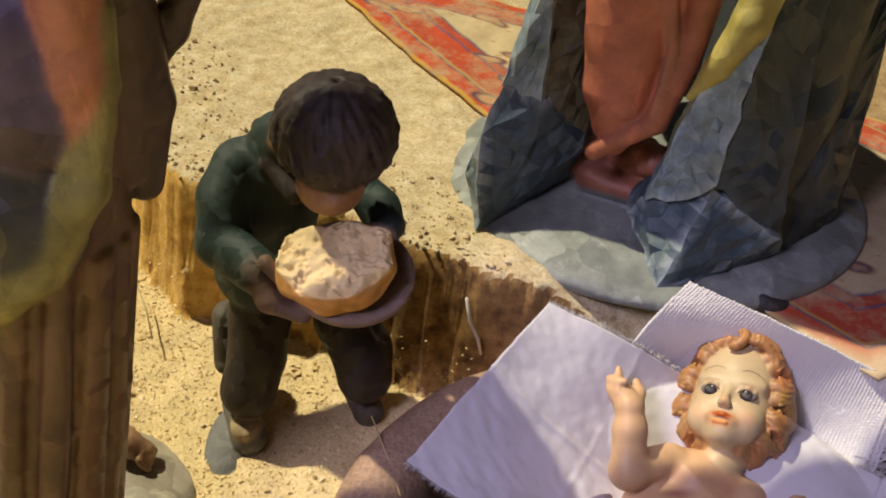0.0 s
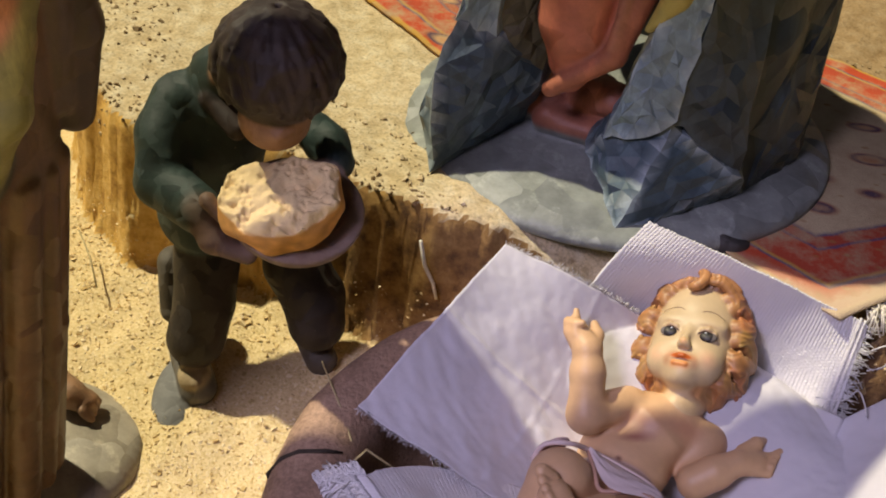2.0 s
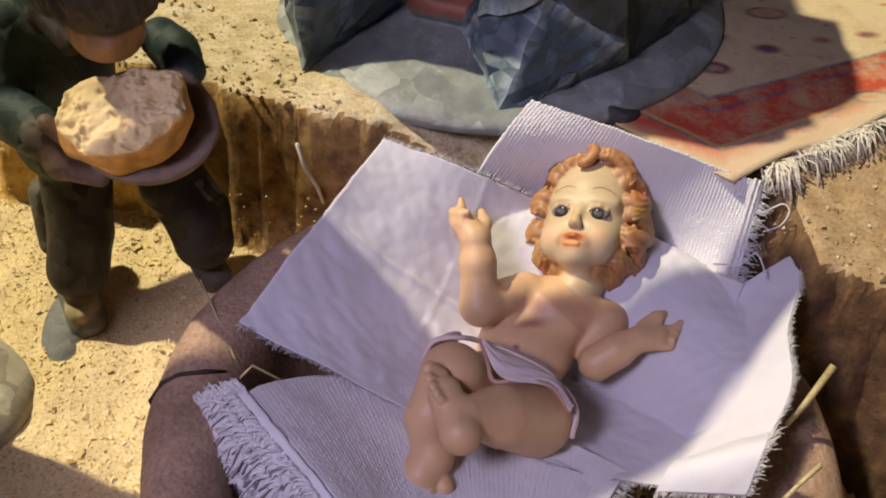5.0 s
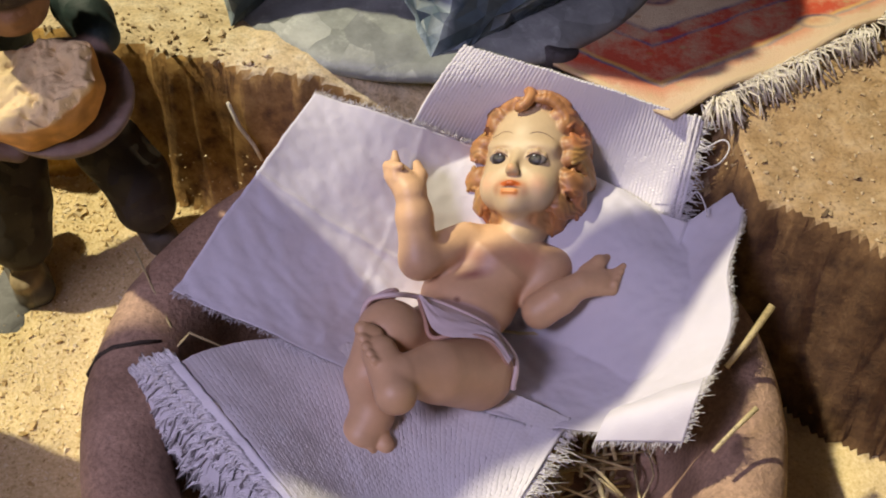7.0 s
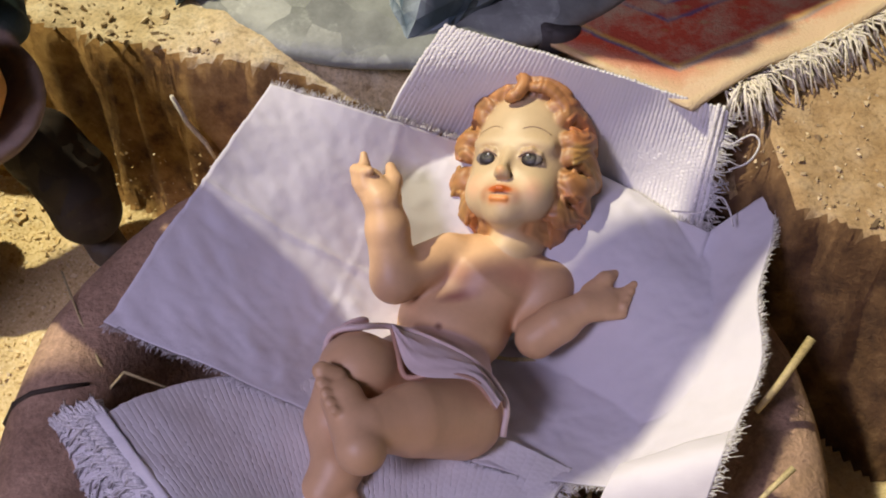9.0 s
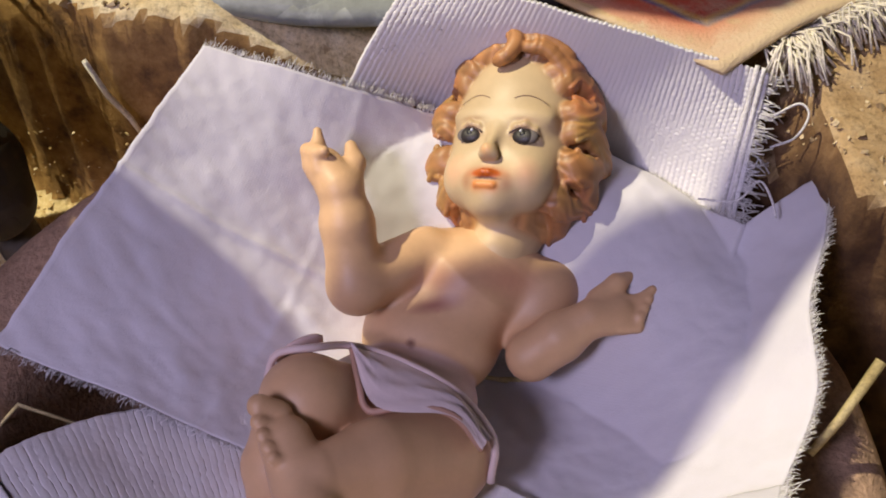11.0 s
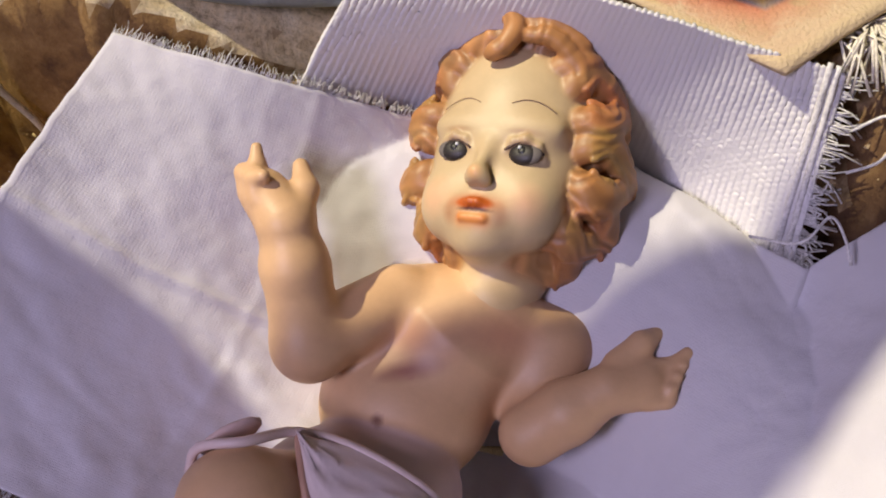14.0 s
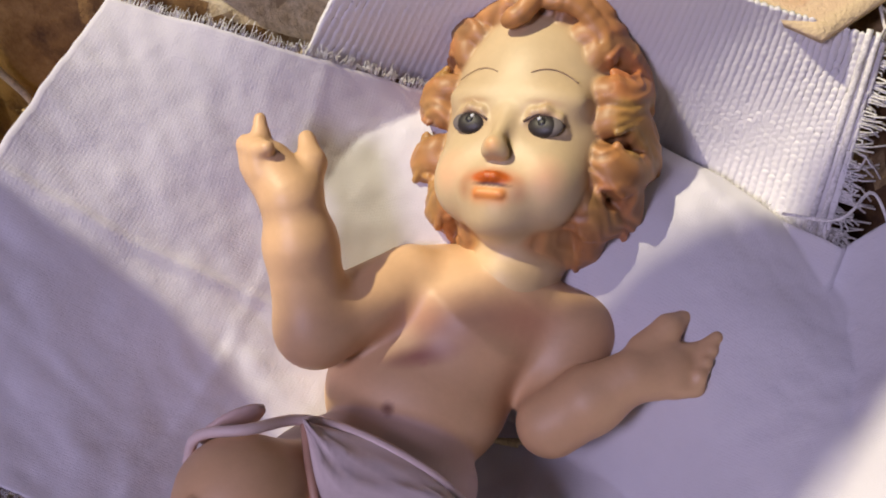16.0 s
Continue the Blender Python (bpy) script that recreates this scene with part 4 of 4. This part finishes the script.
    for a, b in zip(up_edge, low_edge):
        for j in range(9):
            q = a.lerp(b, j / 8)
            q.z += 0.0022 * math.sin(math.pi * j / 8) * (1 + 0.6 * math.sin(j * 2.4 + a.x * 300))
            cloth_v.append(tuple(q))
    n = len(up_edge)
    for i in range(n - 1):
        for j in range(8):
            cloth_f.append([i * 9 + j, i * 9 + j + 1, (i + 1) * 9 + j + 1, (i + 1) * 9 + j])
    extra.append((np.array(cloth_v), cloth_f, (0.72, 0.60, 0.58)))
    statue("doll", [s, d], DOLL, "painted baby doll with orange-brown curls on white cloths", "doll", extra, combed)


doll()


# ---- standing figures ----
def boy():
    GREEN, TROUSER, BROWN, BOWL_C, FLESH, GREY = (0.016, 0.034, 0.030), (0.034, 0.024, 0.016), (0.026, 0.015, 0.012), (0.19, 0.130, 0.100), (0.30, 0.16, 0.085), (0.12, 0.11, 0.095)
    s = Sculpt(0.0011, 0.005)
    bc = Vector((-0.0293, 0.4560, 0.1625))
    s.ball(bc, (0.0315, 0.029, 0.027), BOWL_C, None, 0.0015)
    tip = Vector((0.10, -0.35, 0.93))
    s.plane_cut(bc + Vector((0, 0, -0.001)), tip, 0.05, 0.0015)
    s.cut(bc + tip * 0.004, (0.0275, 0.0255, 0.0125), None, 0.001)
    crown = Vector((-0.0404, 0.4780, 0.2250))
    s.ball(crown, (0.0265, 0.0275, 0.0265), BROWN)
    rnd = random.Random(4)
    top = (crown - Vector((0.022, 0.069, 0.502))).normalized() * -0.35 + Vector((0, 0.25, 0.9))
    top = top.normalized()
    ex = top.cross(Vector((1, 0.2, 0))).normalized()
    ey = top.cross(ex)
    for k in range(64):
        a = math.tau * k / 64 + rnd.uniform(-0.03, 0.03)
        pts = []
        lim = 1.75 if math.cos(a - 1.2) > -0.3 else 1.9
        for j in range(7):
            t = 0.12 + lim * j / 6 * rnd.uniform(0.96, 1.04)
            w = a + 0.10 * math.sin(j * 1.3 + k)
            dirn = top * math.cos(t) + (ex * math.cos(w) + ey * math.sin(w)) * math.sin(t)
            pts.append(crown + dirn * (0.0272 + 0.0009 * (k % 2)))
        g = rnd.uniform(0.8, 1.25)
        s.limbs(pts, [0.0016, 0.0018, 0.0020, 0.0022, 0.0022, 0.0020, 0.0012], tuple(x * g for x in BROWN), 0.0009)
    s.ball((-0.0419, 0.4740, 0.1996), (0.0165, 0.015, 0.0155), FLESH, None, 0.002)
    s.ball((-0.0371, 0.4620, 0.2001), (0.0035, 0.0045, 0.003), FLESH)
    s.ball((-0.0704, 0.4920, 0.2103), (0.003, 0.005, 0.006), FLESH, None, 0.001)
    s.limbs([(-0.0692, 0.5050, 0.1967), (-0.0781, 0.5080, 0.1691), (-0.0878, 0.5150, 0.1080)], [0.019, 0.0265, 0.026], GREEN)
    s.limbs([(-0.0832, 0.5150, 0.2004), (-0.0739, 0.4900, 0.1964), (-0.0604, 0.4780, 0.1879)], [0.005, 0.0055, 0.005], BROWN, 0.0015)
    s.limbs([(-0.0901, 0.5000, 0.1842), (-0.0972, 0.4900, 0.1731), (-0.0970, 0.4740, 0.1568), (-0.0762, 0.4560, 0.1568)], [0.0165, 0.0145, 0.0128, 0.0115], GREEN, 0.003)
    s.limbs([(-0.0755, 0.4530, 0.1595), (-0.0675, 0.4460, 0.1477), (-0.0516, 0.4440, 0.1417)], [0.0078, 0.0068, 0.0048], (0.15, 0.09, 0.06), 0.002)
    s.limb((-0.0691, 0.4480, 0.1692), (-0.0618, 0.4440, 0.1629), 0.004, 0.003, (0.15, 0.09, 0.06), 0.0015)
    s.limbs([(-0.0279, 0.5050, 0.1714), (-0.0206, 0.4980, 0.1685), (-0.0142, 0.4880, 0.1661)], [0.010, 0.010, 0.008], GREEN)
    s.limbs([(-0.0877, 0.5080, 0.0822), (-0.0886, 0.4950, 0.0565), (-0.0927, 0.4860, 0.0371)], [0.0185, 0.0165, 0.0165], TROUSER, 0.003)
    s.limb((-0.1102, 0.5200, 0.0615), (-0.1091, 0.5050, 0.0389), 0.010, 0.008, (0.09, 0.075, 0.055), 0.003)
    s.limbs([(-0.0416, 0.5200, 0.0679), (-0.0304, 0.5120, 0.0516), (-0.0275, 0.5040, 0.0387)], [0.0185, 0.0178, 0.0165], TROUSER, 0.003)
    s.limb((-0.1000, 0.4914, 0.0180), (-0.0904, 0.4715, 0.0120), 0.0105, 0.0105, GREY, 0.002)
    s.ball((-0.0923, 0.4730, 0.0200), (0.009, 0.010, 0.007), (0.40, 0.31, 0.18), None, 0.002)
    s.limb((-0.0317, 0.5114, 0.0180), (-0.0243, 0.5003, 0.0120), 0.0095, 0.0095, (0.10, 0.08, 0.06), 0.002)
    s.ball((-0.1030, 0.4746, 0.0040), (0.014, 0.030, 0.006), (0.16, 0.16, 0.155), None, 0.002)
    statue("boy_statue", [s], CARVED_FINE, "carved wooden boy statue in a green coat, holding a bowl", "statue")


boy()


def bread():
    CRUMB, CRUST = (0.72, 0.55, 0.29), (0.58, 0.29, 0.07)
    s = Sculpt(0.0008, 0.004)
    c = Vector((-0.0371, 0.4485, 0.1712))
    turn = Matrix.Rotation(radians(-14), 4, "Y")
    s.ball(c, (0.0275, 0.023, 0.024), CRUST, turn)
    s.ball(c + Vector((0.012, 0.004, 0.004)), (0.017, 0.018, 0.020), CRUST, turn)
    n = np.array((-0.12, -0.22, 0.96))
    n /= np.linalg.norm(n)
    face = c + Vector((0, 0.0, 0.0085))
    s.plane_cut(face, n, 0.06, 0.003)
    s.cut(c + Vector((-0.027, 0.004, 0.016)), 0.009, None, 0.003)
    s.cut(c + Vector((-0.006, 0.024, 0.016)), 0.010, None, 0.003)
    s.cut(c + Vector((0.020, 0.022, 0.016)), 0.007, None, 0.003)
    s.cut(c + Vector((-0.020, -0.014, 0.018)), 0.008, None, 0.004)
    v, f = s.surface()
    rough = np.array([noise.fractal(Vector(p) * 120, 1.0, 2.0, 3) for p in v])
    lumps = np.array([noise.noise_vector(Vector(p) * 75) for p in v])
    v = v + 0.0026 * lumps
    side = (v - np.array(face)) @ n + 0.0012 * rough
    w = np.clip((side + 0.0045) / 0.002, 0, 1)[:, None]
    holes = np.array([min(0, noise.fractal(Vector(p) * 230, 1.0, 2.0, 3)) for p in v])
    paint = np.array(CRUST) * (1 - w) * (1 + 0.35 * rough[:, None]) + np.array(CRUMB) * w
    v = v + n * (w[:, 0] * (0.0024 * rough + 0.0042 * holes))[:, None]
    m = painted("bread", 0.9, 1100.0, 0.001, 0.2)
    tagged(new("bread", sheet_mesh("bread", v, f, [m], True, np.clip(paint, 0, 1))), "torn half of a crusty white bread roll", "bread")


bread()


def facets(points, back, colour, edge, seed):
    """A carved block with chisel facets, its sharp edges dry-brushed with a paler paint."""
    rnd = random.Random(seed)
    bm = bmesh.new()
    for p in points:
        for deep in (0.0, 1.0):
            bm.verts.new(Vector(p) + Vector(back) * deep)
    hull = bmesh.ops.convex_hull(bm, input=list(bm.verts))
    bmesh.ops.delete(bm, geom=[g for g in set(hull["geom_interior"] + hull["geom_unused"]) if isinstance(g, bmesh.types.BMVert)], context="VERTS")
    bmesh.ops.dissolve_limit(bm, angle_limit=radians(6), verts=list(bm.verts), edges=list(bm.edges))
    bmesh.ops.triangulate(bm, faces=list(bm.faces))
    for _ in range(3):
        bmesh.ops.subdivide_edges(bm, edges=[e for e in bm.edges if e.calc_length() > 0.011], cuts=1)
        bmesh.ops.triangulate(bm, faces=list(bm.faces))
    bm.normal_update()
    worn = {}
    for v in bm.verts:
        ns = [f.normal.copy() for f in v.link_faces]
        worn[v] = 1.0 if ns and min(a.dot(b) for a in ns for b in ns) < 0.86 else 0.0
    for v in bm.verts:
        v.co += Vector([rnd.gauss(0, 0.0008) for _ in range(3)])
    vs, fs, cs = [], [], []
    for f in bm.faces:
        g = rnd.uniform(0.78, 1.2)
        fs.append([len(vs) + k for k in range(len(f.verts))])
        for v in f.verts:
            w = worn[v] * rnd.uniform(0.1, 0.75)
            vs.append(tuple(v.co))
            cs.append([c * g * (1 - w) + e * w for c, e in zip(colour, edge)])
    bm.free()
    return np.array(vs), fs, np.array(cs)


def kneeling_statue():
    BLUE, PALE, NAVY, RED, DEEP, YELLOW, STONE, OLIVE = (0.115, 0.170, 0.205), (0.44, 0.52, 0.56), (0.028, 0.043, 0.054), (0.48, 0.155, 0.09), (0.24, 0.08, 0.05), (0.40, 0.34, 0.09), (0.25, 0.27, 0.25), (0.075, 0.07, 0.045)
    s = Sculpt(0.0018, 0.006)
    s.ball((0.141, 0.628, 0.106), (0.133, 0.117, 0.020), STONE, None, 0.003)
    s.plane_cut((0.143, 0.616, 0.1185), (0, -0.05, 1), 0.2, 0.004)
    # invented unseen trunk, arms and veiled head, bowed to keep shadow off the rug
    s.limbs([(0.165, 0.69, 0.20), (0.160, 0.725, 0.26), (0.145, 0.735, 0.30)], [0.056, 0.046, 0.038], NAVY, 0.01)
    s.limbs([(0.105, 0.725, 0.295), (0.095, 0.690, 0.265), (0.130, 0.665, 0.275)], [0.024, 0.019, 0.022], BLUE, 0.008)
    s.limbs([(0.185, 0.725, 0.295), (0.190, 0.690, 0.265), (0.150, 0.665, 0.275)], [0.024, 0.019, 0.022], BLUE, 0.008)
    s.ball((0.140, 0.715, 0.345), (0.034, 0.038, 0.040), BLUE)
    # dress
    s.limbs([(0.0989, 0.5900, 0.2752), (0.1015, 0.5850, 0.2331), (0.1012, 0.5830, 0.2031), (0.1029, 0.5850, 0.1782)], [0.026, 0.0235, 0.0205, 0.014], RED, 0.003)
    s.limbs([(0.1218, 0.5850, 0.2734), (0.1261, 0.5800, 0.2349), (0.1181, 0.5750, 0.1954), (0.1019, 0.5750, 0.1714)], [0.012, 0.011, 0.009, 0.008], RED, 0.002)
    s.limbs([(0.1349, 0.5750, 0.2732), (0.1310, 0.5700, 0.2276), (0.1208, 0.5650, 0.1929), (0.0915, 0.5720, 0.1654)], [0.010, 0.0075, 0.007, 0.005], (0.38, 0.13, 0.07), 0.002)
    s.limbs([(0.1136, 0.5720, 0.2727), (0.1223, 0.5660, 0.2356), (0.1192, 0.5620, 0.2001)], [0.004, 0.0035, 0.003], (0.40, 0.16, 0.09), 0.002)
    s.limb((0.0976, 0.6232, 0.1260), (0.1020, 0.6089, 0.1280), 0.008, 0.009, DEEP, 0.003)
    for k in range(1, 4):
        s.limb(Vector((0.0954, 0.6169, 0.1280)) + Vector((0.009 * k, -0.004 * k, 0)), Vector((0.1194, 0.6115, 0.1280)) + Vector((0.004 * k, -0.010 * k, 0)), 0.007, 0.008, (0.30, 0.11, 0.065), 0.002)
    for a, b, r in (((0.088, 0.617, 0.126), (0.118, 0.604, 0.126), 0.010), ((0.096, 0.603, 0.125), (0.126, 0.590, 0.125), 0.009), ((0.100, 0.630, 0.138), (0.128, 0.616, 0.138), 0.013), ((0.118, 0.610, 0.140), (0.132, 0.590, 0.150), 0.012)):
        s.limb(a, b, r, r * 0.85, (0.34, 0.125, 0.08), 0.002)
    # lapel
    s.limbs([(0.1642, 0.5700, 0.2872), (0.1555, 0.5580, 0.2591), (0.1442, 0.5560, 0.2336), (0.1342, 0.5560, 0.2151)], [0.011, 0.010, 0.007, 0.0025], YELLOW, 0.002)
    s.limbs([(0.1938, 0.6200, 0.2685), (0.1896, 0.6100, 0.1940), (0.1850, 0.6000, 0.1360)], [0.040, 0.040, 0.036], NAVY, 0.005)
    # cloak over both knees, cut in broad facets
    # light and shade put into the blue: SLATE on lit folds, NAVY on dark panels
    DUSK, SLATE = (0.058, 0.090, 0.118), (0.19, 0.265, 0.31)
    cloak = [
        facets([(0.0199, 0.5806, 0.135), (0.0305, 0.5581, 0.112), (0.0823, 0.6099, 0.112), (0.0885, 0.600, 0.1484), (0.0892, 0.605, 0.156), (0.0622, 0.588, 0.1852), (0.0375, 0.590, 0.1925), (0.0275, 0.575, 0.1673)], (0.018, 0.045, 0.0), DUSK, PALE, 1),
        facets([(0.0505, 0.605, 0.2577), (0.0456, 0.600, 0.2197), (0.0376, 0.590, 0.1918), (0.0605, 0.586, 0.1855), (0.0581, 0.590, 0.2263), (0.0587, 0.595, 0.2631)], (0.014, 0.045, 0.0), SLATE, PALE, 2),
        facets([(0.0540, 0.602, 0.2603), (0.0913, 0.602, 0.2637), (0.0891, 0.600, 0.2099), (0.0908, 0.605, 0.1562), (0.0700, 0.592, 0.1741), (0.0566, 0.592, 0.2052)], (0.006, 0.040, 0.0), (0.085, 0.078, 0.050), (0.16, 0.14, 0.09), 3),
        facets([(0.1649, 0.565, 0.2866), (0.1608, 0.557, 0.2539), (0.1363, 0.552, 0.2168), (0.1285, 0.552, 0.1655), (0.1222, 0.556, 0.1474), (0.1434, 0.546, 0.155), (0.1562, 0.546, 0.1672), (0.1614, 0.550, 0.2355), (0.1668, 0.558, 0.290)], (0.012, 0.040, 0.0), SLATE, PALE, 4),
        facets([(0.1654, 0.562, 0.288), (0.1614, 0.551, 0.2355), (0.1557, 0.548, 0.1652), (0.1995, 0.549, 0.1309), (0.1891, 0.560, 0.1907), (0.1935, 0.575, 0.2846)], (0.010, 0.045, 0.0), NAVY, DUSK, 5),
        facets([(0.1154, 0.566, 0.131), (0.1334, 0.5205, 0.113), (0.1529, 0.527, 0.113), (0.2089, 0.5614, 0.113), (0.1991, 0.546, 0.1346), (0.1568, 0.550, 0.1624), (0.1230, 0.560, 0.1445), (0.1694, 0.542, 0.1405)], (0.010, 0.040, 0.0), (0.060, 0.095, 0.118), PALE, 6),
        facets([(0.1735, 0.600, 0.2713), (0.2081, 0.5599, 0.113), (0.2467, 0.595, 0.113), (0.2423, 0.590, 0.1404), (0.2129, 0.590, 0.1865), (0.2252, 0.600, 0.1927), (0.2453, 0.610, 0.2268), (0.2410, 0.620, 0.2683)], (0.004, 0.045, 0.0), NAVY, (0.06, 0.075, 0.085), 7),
    ]
    statue("kneeling_statue", [s], CARVED, "carved kneeling statue in a blue cloak over a red dress", "statue", cloak)
    st = Sculpt(0.0012, 0.003)
    st.ball((0.1976, 0.5275, 0.1040), (0.012, 0.010, 0.010), (0.05, 0.045, 0.04))
    st.plane_cut(Vector((0.1976, 0.5275, 0.1040)) + Vector((0, 0, 0.006)), (0.3, 0.1, 1), 0.03, 0.002)
    statue("stone", [st], CARVED_FINE, "small dark stone beside the statue's base", "stone")


kneeling_statue()


def shepherd_statue():
    BROWN, ROBE, ORANGE, OLIVE, FLESH, STONE = (0.130, 0.066, 0.027), (0.085, 0.060, 0.100), (0.44, 0.17, 0.085), (0.21, 0.185, 0.050), (0.35, 0.20, 0.11), (0.36, 0.32, 0.25)
    s = Sculpt(0.0018, 0.006)
    s.limbs([(-0.1782, 0.3950, 0.0338), (-0.1431, 0.4000, 0.2209), (-0.1333, 0.4100, 0.3430)], [0.031, 0.029, 0.026], BROWN)
    upper, lower = Vector((-0.1431, 0.4000, 0.2209)), Vector((-0.1782, 0.3950, 0.0338))
    for k in range(10):
        a = radians(-125 + 16 * k + 6 * math.sin(k * 2.7))
        off = Vector((math.cos(a), math.sin(a), 0)) * 0.0295
        g = (1.25, 0.85, 1.0, 1.15, 0.75)[k % 5]
        s.limbs([upper + off, upper.lerp(lower, 0.5) + off * 1.06 + Vector((0.002 * math.sin(k * 2.1), 0, 0)), lower + off * 1.10], [0.0040, 0.0048, 0.0056], tuple(x * g for x in BROWN), 0.0022)
    s.limbs([(-0.1132, 0.4250, 0.2289), (-0.1069, 0.4250, 0.2685), (-0.1120, 0.4250, 0.3256)], [0.0085, 0.0105, 0.012], (0.055, 0.030, 0.015), 0.003)
    s.limbs([(-0.1158, 0.4150, 0.2416), (-0.1111, 0.4150, 0.2941), (-0.1153, 0.4150, 0.3299)], [0.008, 0.010, 0.012], (0.09, 0.055, 0.03), 0.003)
    s.limbs([(-0.1094, 0.4400, 0.2776), (-0.0996, 0.4400, 0.2938), (-0.0895, 0.4400, 0.3185)], [0.006, 0.0075, 0.008], (0.05, 0.03, 0.02), 0.003)
    s.limbs([(-0.1117, 0.3780, 0.3473), (-0.1132, 0.3760, 0.3115), (-0.1135, 0.3780, 0.2828)], [0.012, 0.011, 0.008], ORANGE, 0.003)
    s.limb((-0.1198, 0.3760, 0.2774), (-0.1085, 0.3780, 0.2893), 0.005, 0.006, ORANGE, 0.003)
    s.limbs([(-0.1035, 0.3800, 0.3313), (-0.1053, 0.3780, 0.3045), (-0.1154, 0.3720, 0.2645), (-0.1395, 0.3680, 0.2273), (-0.1727, 0.3680, 0.1964)], [0.006, 0.006, 0.009, 0.012, 0.012], OLIVE, 0.003)
    s.ball((-0.1363, 0.3780, 0.3058), (0.024, 0.02, 0.04), ROBE)
    s.ball((-0.1450, 0.3750, 0.2459), (0.026, 0.02, 0.03), (0.05, 0.05, 0.035))
    # raised arm in a wide sleeve, lengthened out of view to shade the crib
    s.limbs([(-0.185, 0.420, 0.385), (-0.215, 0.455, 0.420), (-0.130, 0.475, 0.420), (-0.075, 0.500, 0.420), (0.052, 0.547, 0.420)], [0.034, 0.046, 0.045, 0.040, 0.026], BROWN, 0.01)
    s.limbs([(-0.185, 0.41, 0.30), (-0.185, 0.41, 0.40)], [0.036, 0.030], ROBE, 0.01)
    s.ball((-0.18, 0.41, 0.455), (0.028, 0.030, 0.034), (0.10, 0.07, 0.05))
    s.ball((-0.172, 0.428, 0.000), (0.060, 0.050, 0.017), STONE, None, 0.003)
    s.limbs([(-0.1645, 0.4535, 0.0300), (-0.1538, 0.4479, 0.0260), (-0.1446, 0.4470, 0.0210)], [0.009, 0.008, 0.006], FLESH, 0.003)
    for k in range(4):
        s.limb(Vector((-0.1479, 0.4479, 0.0220)) + Vector((0.003, 0.004 - 0.004 * k, 0)), Vector((-0.1404, 0.4480, 0.0180)) + Vector((0, 0.003 - 0.0042 * k, 0)), 0.0030, 0.0024, FLESH, 0.001)
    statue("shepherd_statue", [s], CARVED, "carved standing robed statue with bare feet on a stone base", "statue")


shepherd_statue()


# ---- loose bits ----
def bits(name, count, area, size, flat, mats, label, category, seed, keep=None):
    """Scattered chips that nobody could count: small bent flakes or clods on the ground."""
    rnd = random.Random(seed)
    xs = np.array([rnd.uniform(area[0], area[1]) for _ in range(count)])
    ys = np.array([rnd.uniform(area[2], area[3]) for _ in range(count)])
    zs = height(xs, ys)
    side = lip_side(xs, ys)
    cube = [Vector((x, y, z)) for x in (-1, 1) for y in (-1, 1) for z in (-1, 1)]
    quads = [[0, 1, 3, 2], [4, 6, 7, 5], [0, 4, 5, 1], [2, 3, 7, 6], [0, 2, 6, 4], [1, 5, 7, 3]]
    vs, fs = [], []
    for x, y, z, d in zip(xs, ys, zs, side):
        if keep and not keep(x, y, z, d):
            continue
        r = size * rnd.lognormvariate(0, 0.5)
        m = Matrix.Translation((x, y, z + r * flat * 0.4)) @ Euler((rnd.gauss(0, 0.4), rnd.gauss(0, 0.4), rnd.uniform(0, 6.3))).to_matrix().to_4x4() @ Matrix.Diagonal((r, r * rnd.uniform(0.35, 0.9), r * flat, 1))
        off = len(vs)
        vs.extend(tuple(m @ (c + Vector((rnd.gauss(0, 0.38), rnd.gauss(0, 0.38), rnd.gauss(0, 0.38))))) for c in cube)
        fs.extend([[i + off for i in q] for q in quads])
    ob = new(name, sheet_mesh(name, vs, fs, mats, False))
    return tagged(ob, label, category, kind="stuff")


def chips(name, stops):
    m, t, b = material(name, 0.9)
    g = t.nodes.new("ShaderNodeNewGeometry")
    r = ramp(t, g.outputs["Random Per Island"], stops)
    t.links.new(r.outputs[0], b.inputs["Base Color"])
    return m


CHIP = chips("wood_chips", [(0.0, (0.52, 0.36, 0.14)), (0.5, (0.72, 0.55, 0.28)), (1.0, (0.88, 0.76, 0.52))])
CLOD = chips("clods", [(0.0, (0.24, 0.17, 0.09)), (0.25, (0.36, 0.26, 0.14)), (0.6, (0.48, 0.36, 0.21)), (1.0, (0.66, 0.55, 0.38))])
bits("sawdust", 24000, (-0.26, 0.06, 0.36, 0.64), 0.00042, 0.35, [CHIP], "pale yellow sawdust chips strewn on the ground", "sawdust", 21, lambda x, y, z, d: z < 0.06 and d < -0.004 and math.hypot(x - POT.x, y - POT.y) > 0.157)
bits("gravel", 7000, (-0.22, 0.42, 0.33, 0.75), 0.00055, 0.7, [CLOD], "crumbled earth and grit on the terrace", "gravel", 22, lambda x, y, z, d: z > 0.05 and d > 0.012 and (d < 0.07 or x > 0.24) and not (0.03 < x < 0.27 and 0.44 < y < 0.73))
bits("clods", 9000, (-0.20, 0.42, 0.33, 0.62), 0.0007, 0.75, [CLOD], "crumbly clods of earth along the terrace lip", "earth", 23,
     lambda x, y, z, d: z > 0.07 and (0.003 if x < 0.2 else 0.012) < d < 0.020 and not (0.05 < x < 0.262 and y > 0.40))
